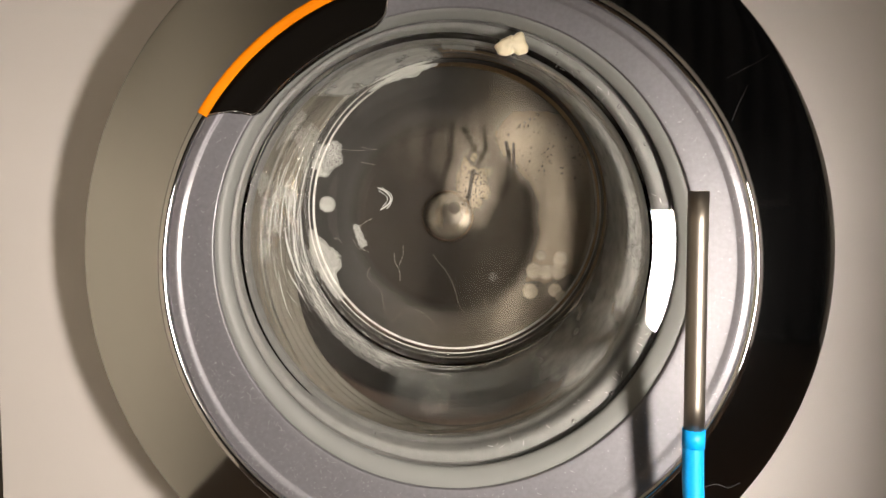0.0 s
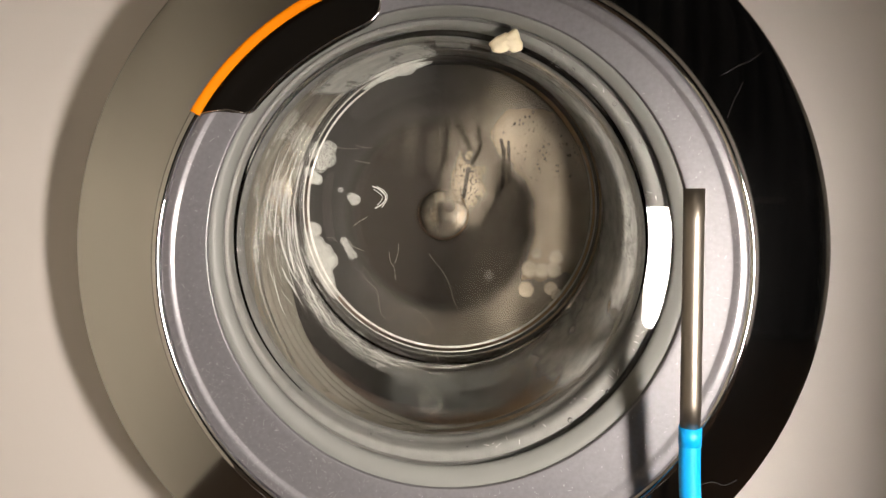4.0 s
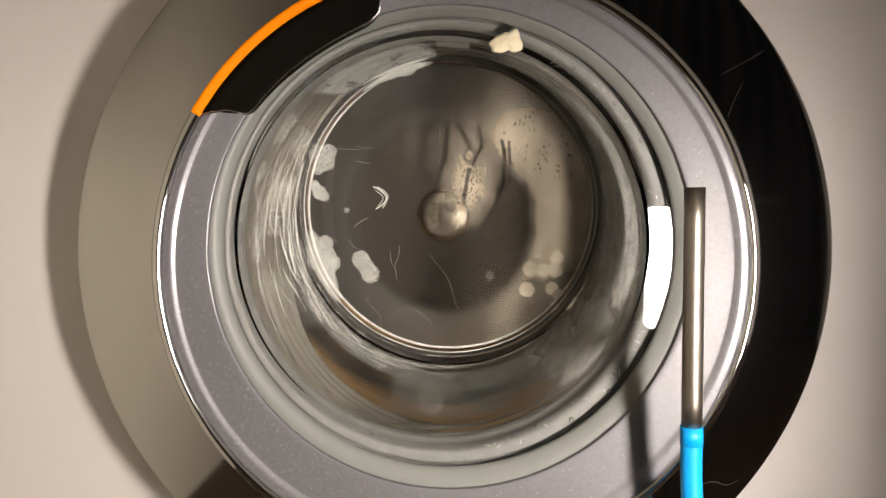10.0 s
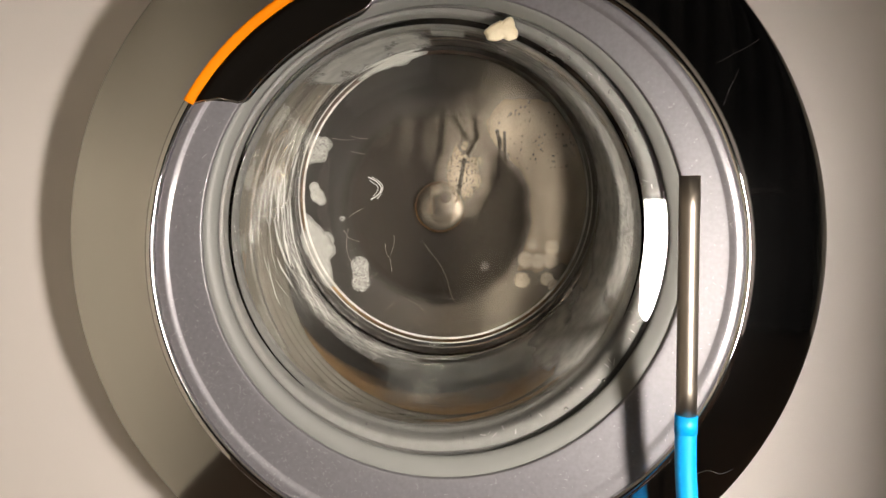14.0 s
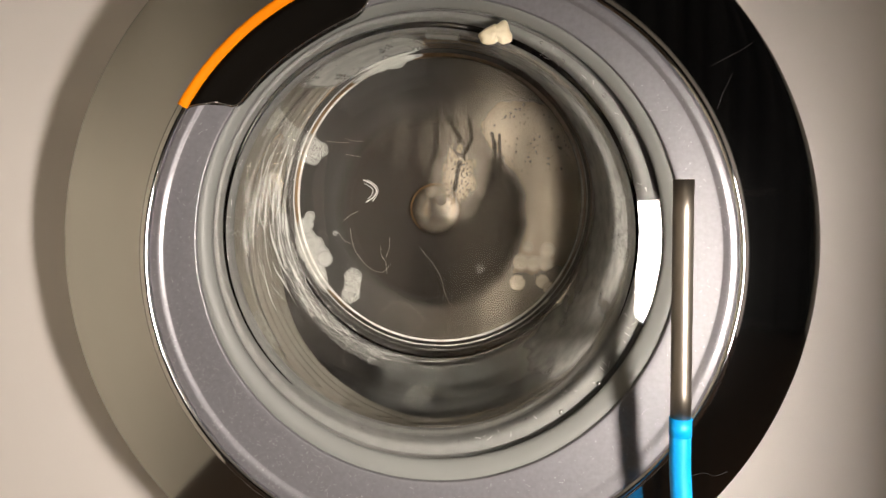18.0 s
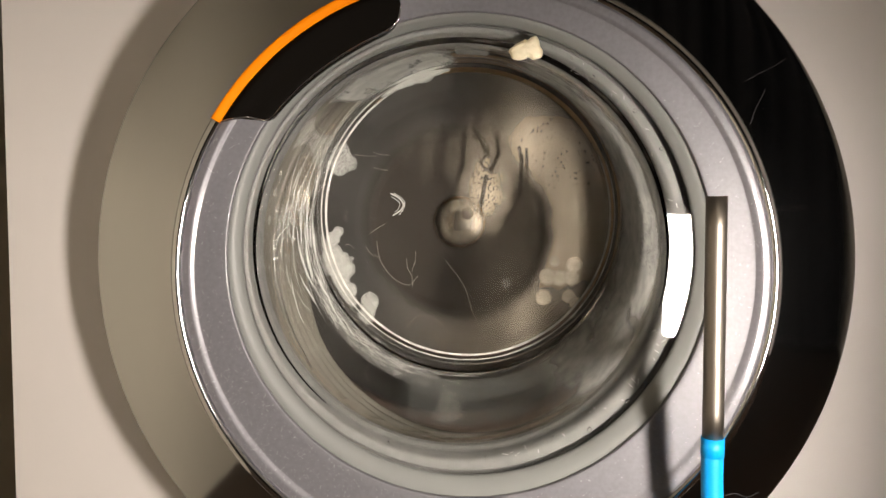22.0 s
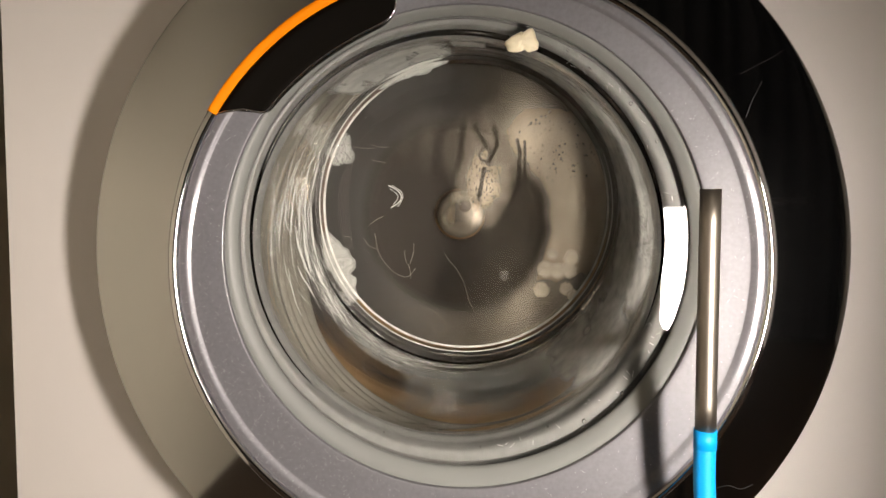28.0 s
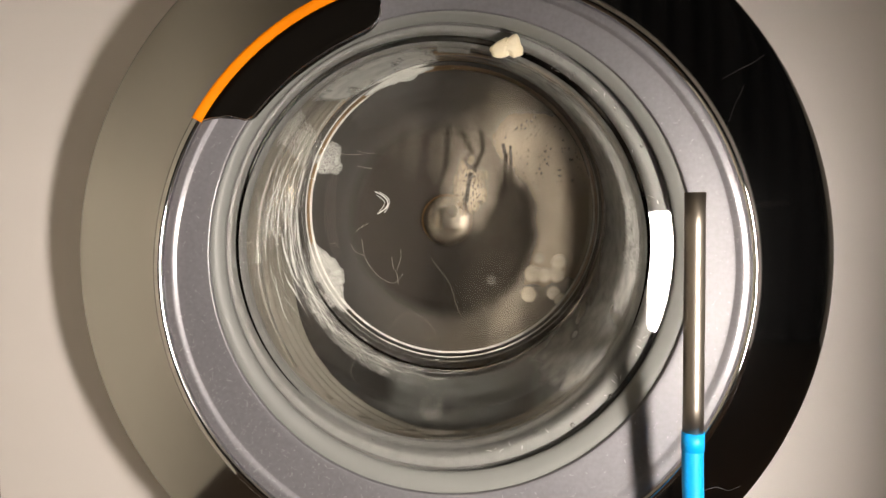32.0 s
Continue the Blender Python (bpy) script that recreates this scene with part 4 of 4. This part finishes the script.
wall_film("residue_and_glint", 140, 345, 0.0845, 0.0865, 4.0, 0.22, "thin line of soap residue and painted rim reflection round the window", RIMGLINT, 0.0002)


def wrinkles():
    """Glossy wrinkled strands in the wet suds."""
    rnd = random.Random(12)
    joined = bmesh.new()
    for _ in range(130):
        a = min(274, max(186, rnd.gauss(226, 24)))
        lane = rnd.gauss(0.1, 0.42) + (a - 226) / 120
        length = rnd.uniform(2, 13)
        pts = []
        n = 9
        bend = rnd.uniform(0.3, 1.0)
        for q in range(n):
            aa = radians(a + length * (q / (n - 1) - 0.5))
            y = 0.064 + 0.016 * lane + 0.005 * noise.noise(Vector((q * 0.22 * bend, a, 0.5))) + 0.0014 * noise.noise(Vector((q * 0.8, a * 3, 2.5)))
            r, cx, cz, k = wall_ring(y)
            pts.append((cx + (r + 0.0016) * math.cos(aa), y, cz + k * (r + 0.0016) * math.sin(aa)))
        piece = sweep(pts, rnd.uniform(0.00005, 0.00016), 5)
        me = bpy.data.meshes.new("strand_piece")
        piece.to_mesh(me)
        piece.free()
        joined.from_mesh(me)
        bpy.data.meshes.remove(me)
    return tagged(mesh_object("suds_wrinkles", joined, STRANDMAT), "glossy wrinkled strands of wet suds in the bowl", "suds", "wet suds in the bowl", kind="stuff")


STRANDMAT = material("foam_and_glint_strands", (0.66, 0.66, 0.62), rough=0.12, var=0.15, scale=200, coat=1.0)
wrinkles()


def streaks():
    """Fine pale strands that paint lamp reflections round the wall of the bowl."""
    rnd = random.Random(21)
    joined = bmesh.new()
    for c in range(75):
        a, spread = (rnd.gauss(182, 14), 26) if c < 50 else (rnd.uniform(18, 84), 22)
        y = rnd.uniform(0.016, 0.080)
        length = rnd.uniform(6, spread)
        slant = rnd.uniform(-0.010, 0.010)
        thick = rnd.uniform(0.0004, 0.0010) if c % 5 == 0 else rnd.uniform(0.0001, 0.00034)
        pts, radii = [], []
        for q in range(13):
            u = q / 12
            aa = radians(a + length * (u - 0.5))
            yy = min(0.084, max(0.008, y + slant * (u - 0.5) + 0.0015 * noise.noise(Vector((u * 3, c * 1.7, 0.3)))))
            r, cx, cz, k = wall_ring(yy)
            pts.append((cx + (r + 0.0010) * math.cos(aa), yy, cz + k * (r + 0.0010) * math.sin(aa)))
            radii.append(thick * (0.25 + 0.75 * math.sin(math.pi * u)))
        piece = sweep(pts, radii, 5)
        me = bpy.data.meshes.new("streak_piece")
        piece.to_mesh(me)
        piece.free()
        joined.from_mesh(me)
        bpy.data.meshes.remove(me)
    return tagged(mesh_object("reflection_streaks", joined, STRANDMAT), "fine pale streaks painted as reflections round the wall of the bowl", "suds", "wet suds in the bowl", kind="stuff")


streaks()


def scratches():
    """Fine scratches in the near side of the bowl's wall and in its flat lip."""
    rnd = random.Random(4)
    bm = bmesh.new()
    for _ in range(90):
        near = rnd.random() < 0.6
        w = rnd.uniform(0.00007, 0.00016)
        if near:
            a, y = radians(rnd.gauss(9, 8)), rnd.uniform(-0.02, 0.035)
            da, dy = rnd.gauss(0, 0.004), rnd.uniform(0.002, 0.012)
            ends = []
            for q in (-0.5, 0.5):
                r, cx, cz, k = front_ring(y + q * dy)
                ends.append(Vector((cx + (r - 0.0003) * math.cos(a + q * da), y + q * dy, cz + k * (r - 0.0003) * math.sin(a + q * da))))
            side = Vector((0, 0, w))
        else:
            a, r, turn, size = radians(rnd.uniform(-80, 60)), rnd.uniform(0.1222, 0.1308), rnd.uniform(0, 3.1), rnd.uniform(0.0006, 0.002)
            mid = Vector((-0.005 + r * math.cos(a), -0.0398, 0.4490 + r * math.sin(a)))
            along = Vector((math.cos(turn), 0, math.sin(turn))) * size
            ends, side = [mid - along, mid + along], Vector((-math.sin(turn), 0, math.cos(turn))) * w
        bm.faces.new([bm.verts.new(p) for p in (ends[0] - side, ends[1] - side, ends[1] + side, ends[0] + side)])
    count = len(bm.verts)
    ob = tagged(mesh_object("scratches", bm, HAZE, False), kind="stuff")
    density(ob, [1.0] * count)
    ob.parent = door
    return ob


scratches()


def lip_drops():
    """A few larger drops on the lip of the glass."""
    bm = bmesh.new()
    for x, z, r in [(0.1132, 0.5099, 0.0011), (0.0974, 0.5320, 0.0012), (0.0727, 0.5521, 0.0010), (0.0735, 0.3401, 0.0014), (0.0960, 0.3579, 0.0012), (0.0514, 0.3363, 0.0007), (0.0598, 0.5631, 0.0008), (-0.0492, 0.3305, 0.0007), (0.0104, 0.3223, 0.0006), (0.1180, 0.4000, 0.0006)]:
        m = Matrix.Translation((0.007 + 0.977 * (x - 0.007), -0.0396, 0.471 + 0.977 * (z - 0.471))) @ Matrix.Diagonal((r, r * 0.6, r * 1.2, 1))
        bmesh.ops.create_icosphere(bm, subdivisions=2, radius=1, matrix=m)
    ob = mesh_object("lip_drops", bm, DROPMAT)
    ob.visible_shadow = False
    return tagged(ob, "few clear water drops on the lip of the glass", "water drops", kind="stuff")


lip_drops()


for ctrl in (
    [(0.1550, 0.5460), (0.1640, 0.5510), (0.1720, 0.5550), (0.1780, 0.5590)],
    [(0.1670, 0.5420), (0.1650, 0.5370), (0.1620, 0.5310), (0.1590, 0.5220)],
    [(0.1490, 0.3060), (0.1560, 0.3080), (0.1630, 0.3060), (0.1700, 0.3090)],
):
    x0, z0 = ctrl[0]
    fibre = mesh_object("fibre", sweep([(x - x0, 0, z - z0) for x, z in spline(ctrl, 6)], 0.00015, 5), FIBREMAT)
    fibre.matrix_basis = pose(x0, -0.0442, z0)
    tagged(fibre, "thin grey fibre lying on the black door surround", "hair", "fibres on the door")

# ---- what moves ----
def motions():
    # the drum turns five times a second, now a little faster, now slower
    lead_t = (0, 3, 6, 7, 9, 14, 17, 19, 20, 22, 23, 24, 28, 29, 30, 32)
    lead_a = (0, 20, 80, 100, 120, 140, 230, 250, 300, 340, 360, 450, 480, 500, 590, 610)
    rows = []
    for k in range(0, 961):
        t = k / 30
        turn = 1800.0 * t + float(np.interp(t, lead_t, lead_a))
        rows.append((t, pose(DX, 0.08, DZ, 0, turn, 0)))
    for ob in (drum, *GARMENTS):
        walk(ob, rows)

    def slide(ob, track):
        walk(ob, [(t, pose(x, back_y(x, z) + 0.0004, z, 0, turn, 0)) for t, x, z, turn in track])

    slide(foam_a, [(0, -0.102, 0.511, 0), (6, -0.103, 0.510, 8), (12, -0.104, 0.509, 20), (17, -0.1035, 0.510, 45), (24, -0.101, 0.5135, 75), (28, -0.1005, 0.514, 85), (32, -0.0985, 0.512, 95)])
    slide(foam_b, [(0, -0.105, 0.426, 0), (3, -0.104, 0.428, 2), (9, -0.103, 0.426, 0), (13, -0.102, 0.430, 4), (17, -0.103, 0.430, 2), (20, -0.104, 0.426, 0), (23, -0.104, 0.427, 2), (28, -0.102, 0.424, 0), (32, -0.101, 0.421, -3)])
    slide(foam_c, [(0, -0.102, 0.473, 0), (1, -0.103, 0.467, 0), (2, -0.104, 0.462, 0), (3, -0.109, 0.456, 10), (6, -0.107, 0.449, 20), (9, -0.102, 0.444, 30), (13, -0.0965, 0.438, 45), (17, -0.094, 0.432, 60), (19, -0.093, 0.417, 70), (22, -0.095, 0.410, 80), (28, -0.094, 0.410, 90), (32, -0.094, 0.409, 95)])
    slide(foam_d, [(0, -0.077, 0.448, 0), (2, -0.078, 0.447, 0), (3, -0.080, 0.444, -8), (3.5, -0.081, 0.441, -15), (5.5, -0.086, 0.428, 30), (6, -0.088, 0.426, 32), (8, -0.090, 0.418, 30), (9, -0.091, 0.416, 25), (10, -0.096, 0.414, 20), (14, -0.100, 0.410, 15), (32, -0.101, 0.408, 10)])
    drift = [(2, -0.073, 0.501, -40), (3, -0.077, 0.485, -10), (3.5, -0.0765, 0.480, 0), (5.5, -0.078, 0.463, 10), (6.5, -0.077, 0.457, 5), (7, -0.070, 0.453, -50), (7.5, -0.070, 0.446, -35), (8, -0.071, 0.441, -15),
             (9, -0.069, 0.431, 0), (10, -0.069, 0.424, 6), (11, -0.068, 0.420, 12), (12, -0.0685, 0.415, 22), (14, -0.069, 0.411, 36), (17, -0.071, 0.406, 44), (19, -0.073, 0.402, 50), (21, -0.077, 0.397, 52), (23, -0.085, 0.395, 60),
             (25, -0.097, 0.395, 70), (28, -0.099, 0.397, 75), (32, -0.101, 0.402, 80)]
    splash = [(0, pose(-0.12, 0.27, 0.585, 0, -40, 0)), (1.4, pose(-0.12, 0.25, 0.58, 0, -40, 0)), (1.6, pose(-0.0735, back_y(-0.0735, 0.505) + 0.0004, 0.505, 0, -40, 0))]
    walk(foam_h, splash + [(t, pose(x, back_y(x, z) + 0.0008, z, 0, a, 0)) for t, x, z, a in drift])
    # the double clot comes off the large clot at the rim and joins the small one
    slide(foam_e, [(0, -0.106, 0.430, -60), (6.2, -0.106, 0.432, -60), (6.6, -0.092, 0.448, -60)] + [row for row in drift if row[0] >= 7])
    tiny = [(2, -0.088, 0.486), (3, -0.088, 0.485), (5.5, -0.086, 0.480), (9, -0.084, 0.471), (12, -0.083, 0.461), (14, -0.083, 0.454), (17, -0.084, 0.447), (20, -0.088, 0.440), (24, -0.097, 0.430), (32, -0.1, 0.424)]
    splash = [(0, pose(-0.13, 0.27, 0.57)), (1.4, pose(-0.13, 0.25, 0.565)), (1.6, pose(-0.0885, back_y(-0.0885, 0.488) + 0.0004, 0.488))]
    walk(foam_g, splash + [(t, pose(x, back_y(x, z) + 0.0004, z)) for t, x, z in tiny])
    slide(foam_f, [(0, -0.108, 0.500, 0), (3.5, -0.109, 0.497, 0), (5.5, -0.111, 0.478, 0), (7, -0.109, 0.481, 5), (9, -0.106, 0.482, 10), (12, -0.102, 0.478, 15), (14, -0.102, 0.472, 25), (17, -0.102, 0.459, 60), (18, -0.107, 0.452, 70),
                   (20, -0.108, 0.452, 75), (23, -0.106, 0.448, 90), (24, -0.104, 0.442, 100), (25, -0.102, 0.436, 110), (28, -0.100, 0.425, 120), (32, -0.098, 0.416, 130)])
    x, z = long_hair.matrix_basis.translation[0], long_hair.matrix_basis.translation[2]
    slide(long_hair, [(0, x, z, 0), (7, x, z, 0), (9, x + 0.004, z - 0.012, 3), (12, x - 0.002, z - 0.03, 8), (16, x - 0.012, z - 0.04, 20), (32, x - 0.014, z - 0.042, 22)])
    x, z = curved_hair.matrix_basis.translation[0], curved_hair.matrix_basis.translation[2]
    slide(curved_hair, [(0, x - 0.034, z - 0.008, 60), (11, x - 0.034, z - 0.008, 60), (13, x - 0.014, z - 0.004, 30), (16.5, x, z, 4), (20, x, z, 0), (32, x, z, 0)])


motions()
